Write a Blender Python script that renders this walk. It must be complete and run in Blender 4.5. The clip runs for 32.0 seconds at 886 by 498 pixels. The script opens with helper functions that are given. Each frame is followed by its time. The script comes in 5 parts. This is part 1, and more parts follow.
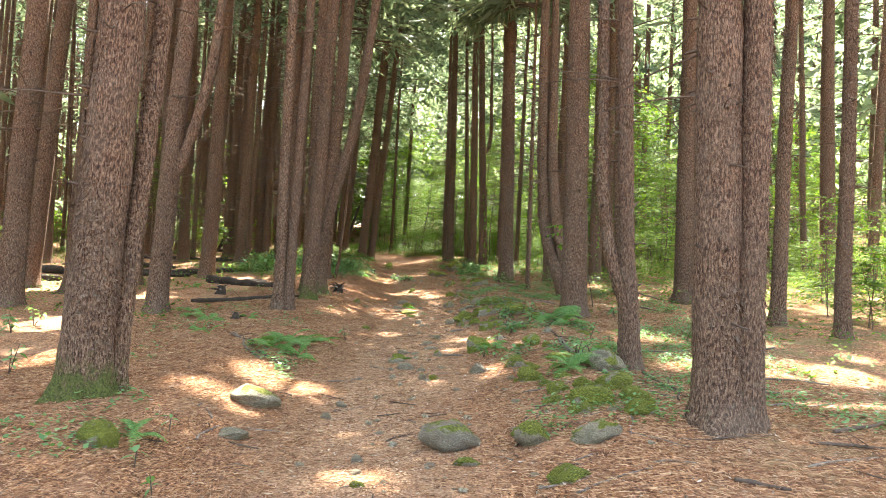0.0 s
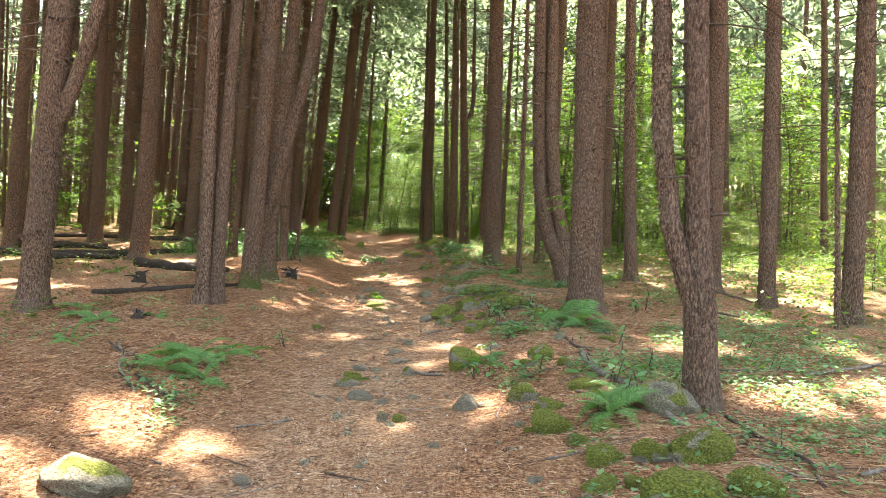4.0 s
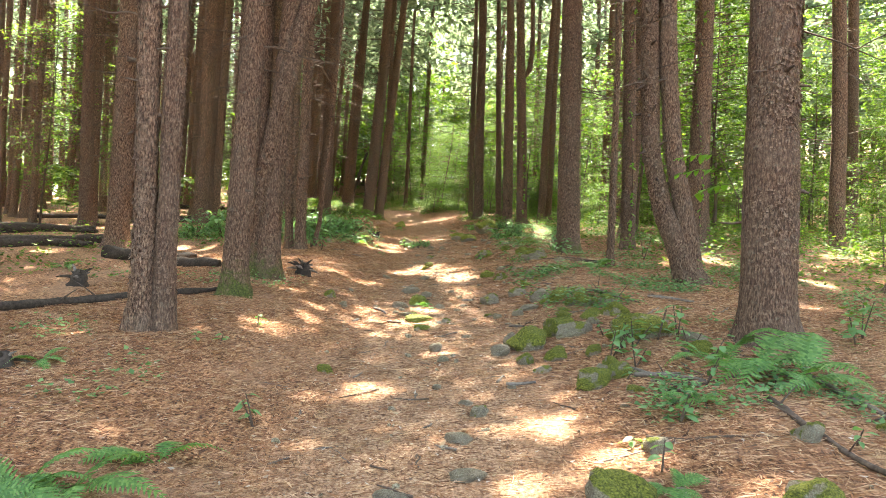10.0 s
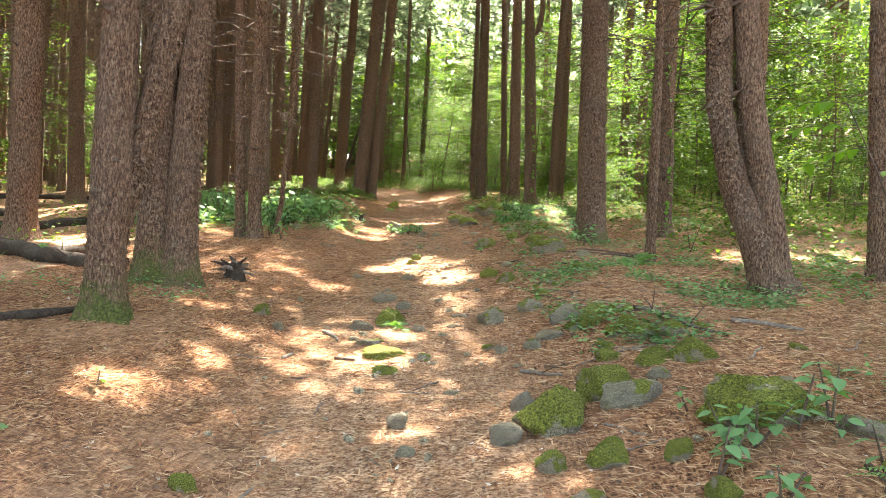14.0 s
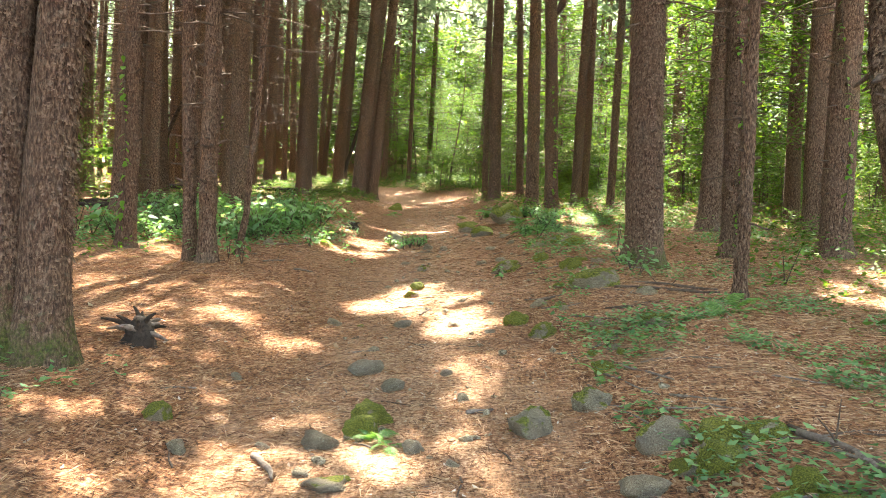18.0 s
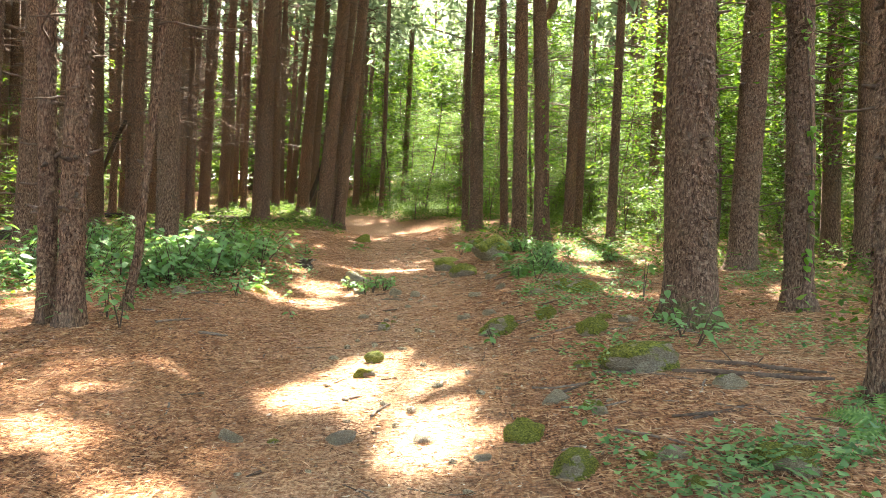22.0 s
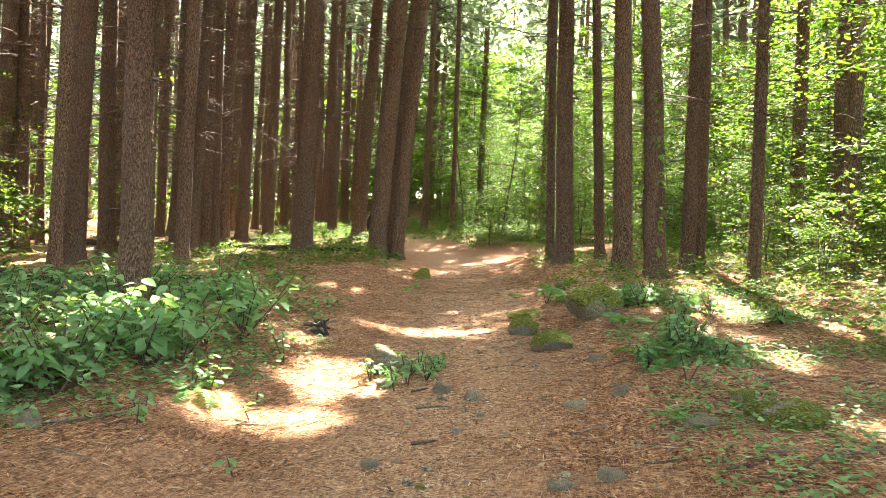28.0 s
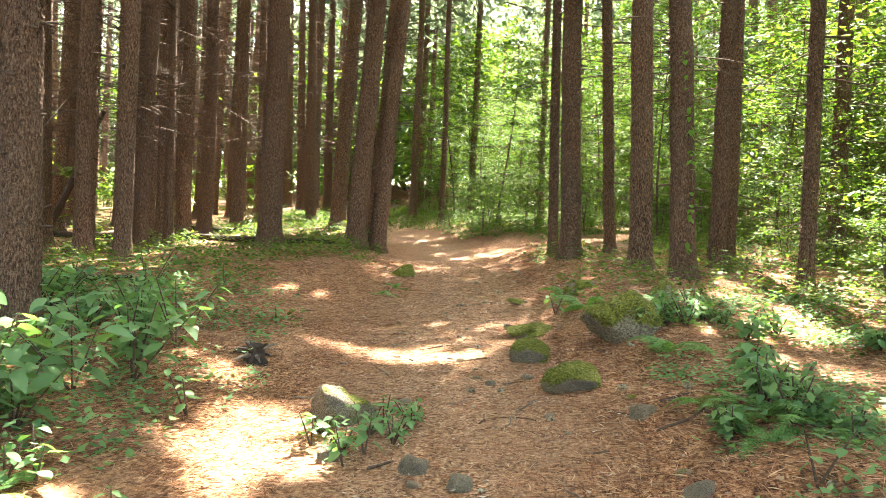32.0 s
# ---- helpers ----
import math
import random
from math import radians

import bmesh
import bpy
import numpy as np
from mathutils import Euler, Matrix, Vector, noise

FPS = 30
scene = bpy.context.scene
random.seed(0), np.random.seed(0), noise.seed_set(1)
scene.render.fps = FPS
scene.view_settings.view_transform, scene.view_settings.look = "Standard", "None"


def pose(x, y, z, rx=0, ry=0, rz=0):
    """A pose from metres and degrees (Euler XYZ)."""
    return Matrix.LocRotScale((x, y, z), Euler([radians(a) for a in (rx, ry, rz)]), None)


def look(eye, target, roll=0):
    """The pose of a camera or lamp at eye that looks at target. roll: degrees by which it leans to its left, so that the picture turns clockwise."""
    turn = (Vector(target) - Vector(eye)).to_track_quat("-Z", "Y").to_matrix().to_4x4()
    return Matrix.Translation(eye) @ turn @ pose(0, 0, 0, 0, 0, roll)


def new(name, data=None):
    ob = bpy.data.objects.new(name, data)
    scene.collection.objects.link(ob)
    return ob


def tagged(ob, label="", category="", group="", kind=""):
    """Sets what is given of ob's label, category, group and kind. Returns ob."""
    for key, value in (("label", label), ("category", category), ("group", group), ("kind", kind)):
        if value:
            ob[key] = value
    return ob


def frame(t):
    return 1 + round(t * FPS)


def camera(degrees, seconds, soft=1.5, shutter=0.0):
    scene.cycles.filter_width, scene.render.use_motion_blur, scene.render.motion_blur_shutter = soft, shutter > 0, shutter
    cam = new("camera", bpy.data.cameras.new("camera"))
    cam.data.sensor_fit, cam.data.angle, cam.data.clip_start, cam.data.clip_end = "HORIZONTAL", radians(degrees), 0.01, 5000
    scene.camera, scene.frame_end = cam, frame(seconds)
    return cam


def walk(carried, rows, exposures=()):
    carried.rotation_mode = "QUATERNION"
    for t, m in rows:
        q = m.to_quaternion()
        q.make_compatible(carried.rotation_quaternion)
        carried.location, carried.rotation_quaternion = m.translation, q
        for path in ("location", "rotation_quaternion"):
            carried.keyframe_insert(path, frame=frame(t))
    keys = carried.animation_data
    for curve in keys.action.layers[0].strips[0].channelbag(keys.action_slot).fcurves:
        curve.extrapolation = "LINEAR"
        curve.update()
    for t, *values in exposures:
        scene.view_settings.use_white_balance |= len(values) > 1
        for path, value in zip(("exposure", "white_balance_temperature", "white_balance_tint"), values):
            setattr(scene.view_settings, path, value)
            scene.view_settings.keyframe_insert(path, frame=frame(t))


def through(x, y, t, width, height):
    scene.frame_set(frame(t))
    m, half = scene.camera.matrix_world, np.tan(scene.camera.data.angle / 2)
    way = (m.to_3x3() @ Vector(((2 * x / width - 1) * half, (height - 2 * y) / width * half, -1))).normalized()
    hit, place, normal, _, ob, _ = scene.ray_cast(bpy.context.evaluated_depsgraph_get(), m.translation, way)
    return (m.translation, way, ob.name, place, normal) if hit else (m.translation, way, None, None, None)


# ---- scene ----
cam = camera(59.2, 32.0, soft=0.6)
METRES, EYE, TILT, LEAN, TURN = 22.4, 1.5, 5.0, -8.0, 0.0
ROWS = [
    (0.0, 0.0, 0.0, 0.0, -0.18, -1.92, 5.42),
    (0.5, -0.0033, 0.0187, -0.0008, -0.34, -2.02, 5.31),
    (1.0, -0.0033, 0.0359, -0.0026, -0.74, -2.58, 5.36),
    (1.5, 0.0001, 0.0553, -0.0024, -1.17, -2.83, 5.35),
    (2.0, 0.0009, 0.0751, -0.0047, -0.8, -2.98, 5.35),
    (2.5, -0.0006, 0.0912, -0.0047, -1.13, -3.14, 5.5),
    (3.0, 0.002, 0.1105, -0.005, -1.81, -3.51, 5.3),
    (3.5, 0.0028, 0.1259, -0.0056, -1.74, -3.54, 5.34),
    (5.5, 0.0011, 0.1962, -0.0096, -2.03, -4.21, 5.37),
    (6.0, 0.0006, 0.2108, -0.0096, -2.48, -4.42, 5.45),
    (6.5, 0.004, 0.2272, -0.0096, -1.25, -4.68, 5.5),
    (7.0, 0.0045, 0.2424, -0.0099, 1.6, -4.73, 5.85),
    (7.5, 0.0025, 0.2586, -0.0093, 1.43, -4.65, 5.77),
    (8.0, 0.0024, 0.2753, -0.0127, 1.46, -5.08, 5.87),
    (8.5, 0.0018, 0.2907, -0.0113, 1.77, -5.18, 5.92),
    (9.0, -0.0036, 0.3063, -0.011, 1.73, -5.13, 5.78),
    (9.5, -0.0082, 0.3187, -0.0092, 1.47, -4.63, 5.96),
    (10.0, -0.0093, 0.3351, -0.0121, 1.31, -5.01, 5.78),
    (10.5, -0.0101, 0.3514, -0.0116, 1.58, -4.95, 5.86),
    (11.0, -0.0128, 0.3679, -0.0125, 1.8, -5.18, 5.75),
    (11.5, -0.0133, 0.3854, -0.014, 1.39, -5.7, 5.51),
    (12.0, -0.0114, 0.4029, -0.0141, 1.17, -5.6, 5.61),
    (12.5, -0.0113, 0.4199, -0.0156, 1.32, -5.82, 5.47),
    (13.0, -0.0093, 0.4362, -0.0157, 0.89, -5.98, 5.62),
    (13.5, -0.0044, 0.4543, -0.0166, 0.53, -6.14, 5.56),
    (14.0, -0.003, 0.4705, -0.0179, 1.71, -6.56, 5.92),
    (14.5, -0.0046, 0.4878, -0.0158, 2.13, -6.52, 5.84),
    (16.5, -0.0086, 0.5512, -0.0161, 2.77, -7.68, 5.93),
    (17.0, -0.0058, 0.5675, -0.0144, 2.64, -6.52, 6.02),
    (17.5, -0.0053, 0.5796, -0.0159, 2.66, -6.65, 6.14),
    (18.0, -0.0067, 0.5928, -0.015, 2.33, -6.91, 5.98),
    (18.5, -0.0064, 0.6052, -0.0166, 2.19, -7.53, 5.99),
    (19.0, -0.0036, 0.6198, -0.0156, 1.9, -7.38, 4.91),
    (19.5, -0.0039, 0.6323, -0.0174, 3.1, -7.64, 5.09),
    (20.0, -0.0066, 0.6487, -0.0166, 2.62, -6.39, 5.14),
    (20.5, -0.0069, 0.6665, -0.0184, 1.03, -5.6, 5.99),
    (21.0, -0.0053, 0.6826, -0.0173, 0.37, -5.01, 5.92),
    (21.5, -0.0064, 0.6982, -0.0187, 0.68, -5.38, 5.9),
    (22.0, -0.0081, 0.7122, -0.0197, 0.7, -5.03, 6.0),
    (22.5, -0.0064, 0.7307, -0.021, 0.53, -5.46, 5.98),
    (23.0, -0.005, 0.7456, -0.0193, 1.16, -5.28, 5.93),
    (23.5, -0.0072, 0.7625, -0.0207, 1.82, -5.42, 5.84),
    (24.0, -0.0072, 0.78, -0.0222, 1.91, -6.62, 6.04),
    (24.5, -0.0066, 0.7959, -0.0205, 3.32, -6.99, 6.14),
    (25.0, -0.0102, 0.8115, -0.0193, 4.14, -5.79, 6.37),
    (25.5, -0.0126, 0.8249, -0.0188, 4.1, -3.89, 6.29),
    (27.5, -0.0115, 0.8797, -0.0159, 4.32, -3.87, 6.38),
    (28.0, -0.008, 0.892, -0.0168, 6.66, -3.22, 6.8),
    (28.5, -0.0087, 0.9019, -0.0172, 11.04, -2.72, 6.85),
    (29.0, -0.0137, 0.9148, -0.0172, 11.26, -2.88, 6.87),
    (29.5, -0.0163, 0.9252, -0.017, 10.57, -3.28, 6.8),
    (30.0, -0.0149, 0.9391, -0.0178, 7.68, -2.55, 6.65),
    (30.5, -0.0132, 0.9494, -0.0165, 6.51, -2.49, 6.63),
    (31.0, -0.0147, 0.9622, -0.0188, 6.36, -2.96, 6.64),
    (31.5, -0.0166, 0.974, -0.0181, 6.19, -3.69, 6.72),
    (32.0, -0.0145, 0.988, -0.0186, 6.11, -4.21, 6.74),
]
walk(cam, [(t, pose(0, 0, EYE, TILT, LEAN, TURN) @ pose(METRES * x, METRES * y, METRES * z, 90 + pitch, roll, yaw)) for t, x, y, z, yaw, pitch, roll in ROWS], exposures=[(0.0, 3.52, 7300, 8), (6.0, 3.5, 7300, 8), (10.0, 3.82, 7300, 8), (13.0, 3.93, 7300, 8), (20.0, 4.0, 7300, 8), (25.0, 4.1, 7200, 9), (28.0, 4.19, 7200, 9), (32.0, 4.25, 7200, 9)])

# ---- world, sun, exposure ----
SUN_ELEV, SUN_AZIM = radians(56), radians(2)  # height; turn from straight ahead to the right
SUN_WAY = np.array([math.sin(SUN_AZIM) * math.cos(SUN_ELEV), math.cos(SUN_AZIM) * math.cos(SUN_ELEV), math.sin(SUN_ELEV)])
world = bpy.data.worlds.new("sky")
scene.world = world
world.use_nodes = True
sky = world.node_tree.nodes.new("ShaderNodeTexSky")
sky.sky_type, sky.sun_disc = "NISHITA", False
sky.sun_elevation, sky.sun_rotation = SUN_ELEV, SUN_AZIM
sky.dust_density, sky.air_density = 3.0, 1.0
world.node_tree.links.new(sky.outputs[0], world.node_tree.nodes["Background"].inputs[0])
world.node_tree.nodes["Background"].inputs[1].default_value = 0.15
sun = new("sun", bpy.data.lights.new("sun", "SUN"))
sun.data.energy, sun.data.angle, sun.data.color = 5.0, radians(0.6), (1.0, 0.98, 0.94)
sun.matrix_world = look(SUN_WAY * 50, (0, 0, 0))

# ---- helpers of this scene ----
SLOPE = np.array(pose(0, 0, EYE, TILT, LEAN, TURN))
rng = np.random.default_rng(7)


def vnoise(P, scale, seed=0):
    """Smooth value noise in -1..1 at an (N, 3) array of places."""
    p = np.asarray(P, float) * scale
    i = np.floor(p).astype(np.int64)
    f = p - i
    f = f * f * (3 - 2 * f)
    out = 0.0
    for c in range(8):
        o = np.array([c & 1, c >> 1 & 1, c >> 2 & 1])
        k = i + o
        h = (k[:, 0] * 374761393 + k[:, 1] * 668265263 + k[:, 2] * 1440662683 + seed * 97531) & 0xFFFFFFFF
        h = ((h ^ (h >> 13)) * 1274126177) & 0xFFFFFFFF
        h = (h ^ (h >> 16)) & 0xFFFF
        w = np.where(o, f, 1 - f).prod(axis=1)
        out = out + w * (h / 32767.5 - 1)
    return out


def soft_plus(a):
    return np.log1p(np.exp(np.clip(a, -30, 30)))


def trail_x(y):
    """The middle of the trail, in the plane of the slope."""
    a, b = np.maximum(y - 16, 0), np.maximum(y - 30, 0)
    return -0.6 - 0.045 * np.minimum(a, 30) - 0.010 * np.minimum(b, 22) ** 2


def height(x, y):
    """The ground's height over the plane of the slope."""
    x, y = np.atleast_1d(np.asarray(x, float)), np.atleast_1d(np.asarray(y, float))
    u = x - trail_x(y)
    z = -0.05 - 0.33 * (1 - np.exp(-np.maximum(y + 1, 0) / 5.0))
    z = z + 0.48 / (1 + np.exp((u + 1.5) / 0.32)) + 0.06 * soft_plus((np.minimum(-u, 45) - 2.2) * 2) - 0.05 * np.clip(u, -1.5, 1)
    z = z + 0.16 * np.exp(-((u - 1.9) / 0.8) ** 2) - 0.055 * soft_plus((np.minimum(u, 25) - 2.8) * 2)
    z = z + 0.0525 * soft_plus((np.minimum(y, 90) - 34) / 1.5)
    P = np.stack([x, y, np.zeros_like(x)], 1)
    rough = 0.5 + 0.5 * np.clip((np.abs(u) - 0.7) / 0.8, 0, 1)
    return z + rough * (0.035 * vnoise(P, 1.1, 3) + 0.022 * vnoise(P, 3.1, 4)) + 0.011 * vnoise(P, 8.0, 5)


def to_world(P):
    """Places (N, 3) in the plane of the slope, z from its zero, to the world."""
    P = np.asarray(P, float) - [0, 0, EYE]
    return P @ SLOPE[:3, :3].T + SLOPE[:3, 3]


def spot(x, y, lift=0.0):
    """The place on the ground at x, y of the slope, in the world."""
    return Vector(to_world([[x, y, height(x, y)[0] + lift]])[0])


def shape(name, V, F, mat=None, smooth=True):
    """A mesh from arrays of places and of equal-sided faces."""
    me = bpy.data.meshes.new(name)
    V, F = np.asarray(V, np.float32), np.asarray(F, np.int32)
    me.vertices.add(len(V))
    me.vertices.foreach_set("co", V.ravel())
    me.loops.add(F.size)
    me.loops.foreach_set("vertex_index", F.ravel())
    me.polygons.add(len(F))
    me.polygons.foreach_set("loop_start", np.arange(0, F.size, F.shape[1], dtype=np.int32))
    me.update(calc_edges=True)
    if smooth:
        me.polygons.foreach_set("use_smooth", np.ones(len(F), bool))
    if mat:
        me.materials.append(mat)
    return me


def attribute(me, name, values):
    me.attributes.new(name, "FLOAT", "POINT").data.foreach_set("value", np.asarray(values, np.float32))


def part(name, me, parent, label="", m=None, kind=""):
    ob = new(name, me)
    ob.parent = parent
    if m is not None:
        ob.matrix_basis = m
    return tagged(ob, label=label, kind=kind)


def thing(name, place, label, category, group="", turn=0.0):
    ob = new(name)
    ob.empty_display_size = 0.1
    ob.matrix_basis = Matrix.Translation(place) @ Matrix.Rotation(turn, 4, "Z")
    return tagged(ob, label, category, group)


def tube(C, R, seg=8, close=True):
    """Places and quads of a tube along the places C with radii R."""
    C, R = np.asarray(C, float), np.asarray(R, float)
    T = np.gradient(C, axis=0)
    T /= np.linalg.norm(T, axis=1)[:, None] + 1e-9
    ref = np.array([1.0, 0, 0]) if abs(T[:, 0]).mean() < 0.8 else np.array([0, 0, 1.0])
    A = np.cross(T, ref)
    A /= np.linalg.norm(A, axis=1)[:, None] + 1e-9
    B = np.cross(T, A)
    a = np.linspace(0, 2 * np.pi, seg, endpoint=False)
    V = C[:, None] + R[:, None, None] * (np.cos(a)[None, :, None] * A[:, None] + np.sin(a)[None, :, None] * B[:, None])
    n = len(C)
    i = (np.arange(n - 1)[:, None] * seg + np.arange(seg)[None]).ravel()
    j = (np.arange(n - 1)[:, None] * seg + (np.arange(seg)[None] + 1) % seg).ravel()
    F = np.stack([i, i + seg, j + seg, j], 1)
    V = V.reshape(-1, 3)
    if close:
        for ring, flip in ((0, 1), (n - 1, 0)):
            V = np.vstack([V, C[ring]])
            k, q = len(V) - 1, ring * seg + np.arange(0, seg, 2)
            q1, q2 = ring * seg + (np.arange(0, seg, 2) + 1) % seg, ring * seg + (np.arange(0, seg, 2) + 2) % seg
            kk = np.full(len(q), k)
            F = np.vstack([F, np.stack([kk, q, q1, q2] if flip else [kk, q2, q1, q], 1)])
    return V, F


def bend(points, n):
    """A smooth line of n places (and radii) through control rows."""
    P = np.asarray(points, float)
    t, s = np.linspace(0, 1, len(P)), np.linspace(0, 1, n)
    out = np.stack([np.interp(s, t, P[:, k]) for k in range(P.shape[1])], 1)
    if len(P) > 2 and n > 8:
        w = max(3, n // (len(P) + 1)) | 1
        pad = np.pad(out, ((w // 2, w // 2), (0, 0)), mode="reflect", reflect_type="odd")
        k = np.hanning(w + 2)[1:-1]
        k /= k.sum()
        out = np.stack([np.convolve(pad[:, c], k, "valid") for c in range(out.shape[1])], 1)
    return out


def joined(pieces):
    """Several (places, faces) as one."""
    V, F, n = [], [], 0
    for v, f in pieces:
        V.append(v)
        F.append(np.asarray(f) + n)
        n += len(v)
    return np.vstack(V), np.vstack(F)


# ---- materials ----
class Nodes:
    """Short hand for a node material."""

    def __init__(self, name):
        self.mat = bpy.data.materials.new(name)
        self.mat.use_nodes = True
        self.tree = self.mat.node_tree
        self.bsdf = self.tree.nodes["Principled BSDF"]
        self.out = self.tree.nodes["Material Output"]

    def node(self, kind, **values):
        n = self.tree.nodes.new("ShaderNode" + kind)
        for key, v in values.items():
            n.inputs[key.replace("_", " ")].default_value = v
        return n

    def link(self, a, b):
        self.tree.links.new(a, b)

    def noise(self, scale, detail=4.0, rough=0.6, vector=None):
        n = self.node("TexNoise", Scale=scale, Detail=detail, Roughness=rough)
        if vector is not None:
            self.link(vector, n.inputs["Vector"])
        return n.outputs["Fac"]

    def ramp(self, fac, *stops):
        r = self.node("ValToRGB")
        e = r.color_ramp.elements
        while len(e) < len(stops):
            e.new(0.5)
        for k, (p, c) in enumerate(stops):
            e[k].position, e[k].color = p, (*c, 1) if len(c) == 3 else c
        self.link(fac, r.inputs[0])
        return r.outputs[0]

    def grey(self, fac, lo, hi):
        m = self.node("MapRange")
        m.clamp = True
        for k, v in (("From Min", lo), ("From Max", hi)):
            m.inputs[k].default_value = v
        self.link(fac, m.inputs["Value"])
        return m.outputs[0]

    def mix(self, fac, a, b, mode="MIX"):
        m = self.node("Mix")
        m.data_type, m.blend_type = "RGBA", mode
        for k, v in ((0, fac), (6, a), (7, b)):
            if hasattr(v, "is_linked"):
                self.link(v, m.inputs[k])
            else:
                m.inputs[k].default_value = v if k == 0 else (*v, 1)
        return m.outputs[2]

    def times(self, a, b):
        m = self.node("Math")
        m.operation = "MULTIPLY"
        for k, v in enumerate((a, b)):
            if hasattr(v, "is_linked"):
                self.link(v, m.inputs[k])
            else:
                m.inputs[k].default_value = v
        return m.outputs[0]

    def where(self, stretch=(1, 1, 1), source="Object"):
        c = self.node("TexCoord")
        m = self.node("Mapping")
        m.inputs["Scale"].default_value = stretch
        self.link(c.outputs[source], m.inputs[0])
        return m.outputs[0]

    def place(self, stretch=(1, 1, 1)):
        g = self.node("NewGeometry")
        m = self.node("Mapping")
        m.inputs["Scale"].default_value = stretch
        self.link(g.outputs["Position"], m.inputs[0])
        return m.outputs[0]

    def attr(self, name):
        a = self.node("Attribute")
        a.attribute_name = name
        return a.outputs["Fac"]

    def bump(self, fac, strength, distance, normal=None):
        b = self.node("Bump", Strength=strength, Distance=distance)
        self.link(fac, b.inputs["Height"])
        if normal is not None:
            self.link(normal, b.inputs["Normal"])
        return b.outputs[0]

    def done(self, color, rough=0.85, normal=None, specular=0.3):
        self.link(color, self.bsdf.inputs["Base Color"])
        if hasattr(rough, "is_linked"):
            self.link(rough, self.bsdf.inputs["Roughness"])
        else:
            self.bsdf.inputs["Roughness"].default_value = rough
        self.bsdf.inputs["Specular IOR Level"].default_value = specular
        if normal is not None:
            self.link(normal, self.bsdf.inputs["Normal"])
        return self.mat


def ground_material():
    n = Nodes("needle_litter")
    p = n.place()
    needles = n.mix(0.5, n.noise(55, 3, 0.7, n.place((1, 0.25, 1))), n.noise(60, 3, 0.7, n.place((0.3, 1, 1))))
    fine = n.noise(140, 3, 0.7, p)
    broad = n.noise(0.9, 5, 0.65, p)
    mid = n.noise(5.0, 5, 0.7, p)
    # The darkest stop paints the small shadows between needle strands into the colour.
    col = n.ramp(needles, (0.40, (0.030, 0.012, 0.006)), (0.48, (0.200, 0.086, 0.038)), (0.56, (0.40, 0.200, 0.098)), (0.66, (0.64, 0.42, 0.245)))
    col = n.mix(n.times(n.grey(mid, 0.50, 0.70), 0.6), col, (0.12, 0.062, 0.04))
    col = n.mix(n.times(n.grey(broad, 0.50, 0.70), 0.5), col, (0.40, 0.235, 0.14))
    soil = n.ramp(n.noise(38, 5, 0.75, p), (0.39, (0.070, 0.034, 0.018)), (0.5, (0.310, 0.168, 0.092)), (0.63, (0.56, 0.385, 0.240)))
    col = n.mix(n.times(n.attr("trail"), n.grey(mid, 0.25, 0.60)), col, soil)
    green = n.ramp(n.noise(25, 5, 0.7, p), (0.35, (0.035, 0.04, 0.012)), (0.7, (0.12, 0.13, 0.035)))
    col = n.mix(n.times(n.attr("green"), n.grey(n.noise(1.8, 5, 0.7, p), 0.46, 0.62)), col, green)
    b = n.bump(mid, 0.5, 0.06)
    b = n.bump(needles, 1.0, 0.03, b)
    b = n.bump(fine, 0.5, 0.008, b)
    return n.done(col, 0.9, b, 0.2)


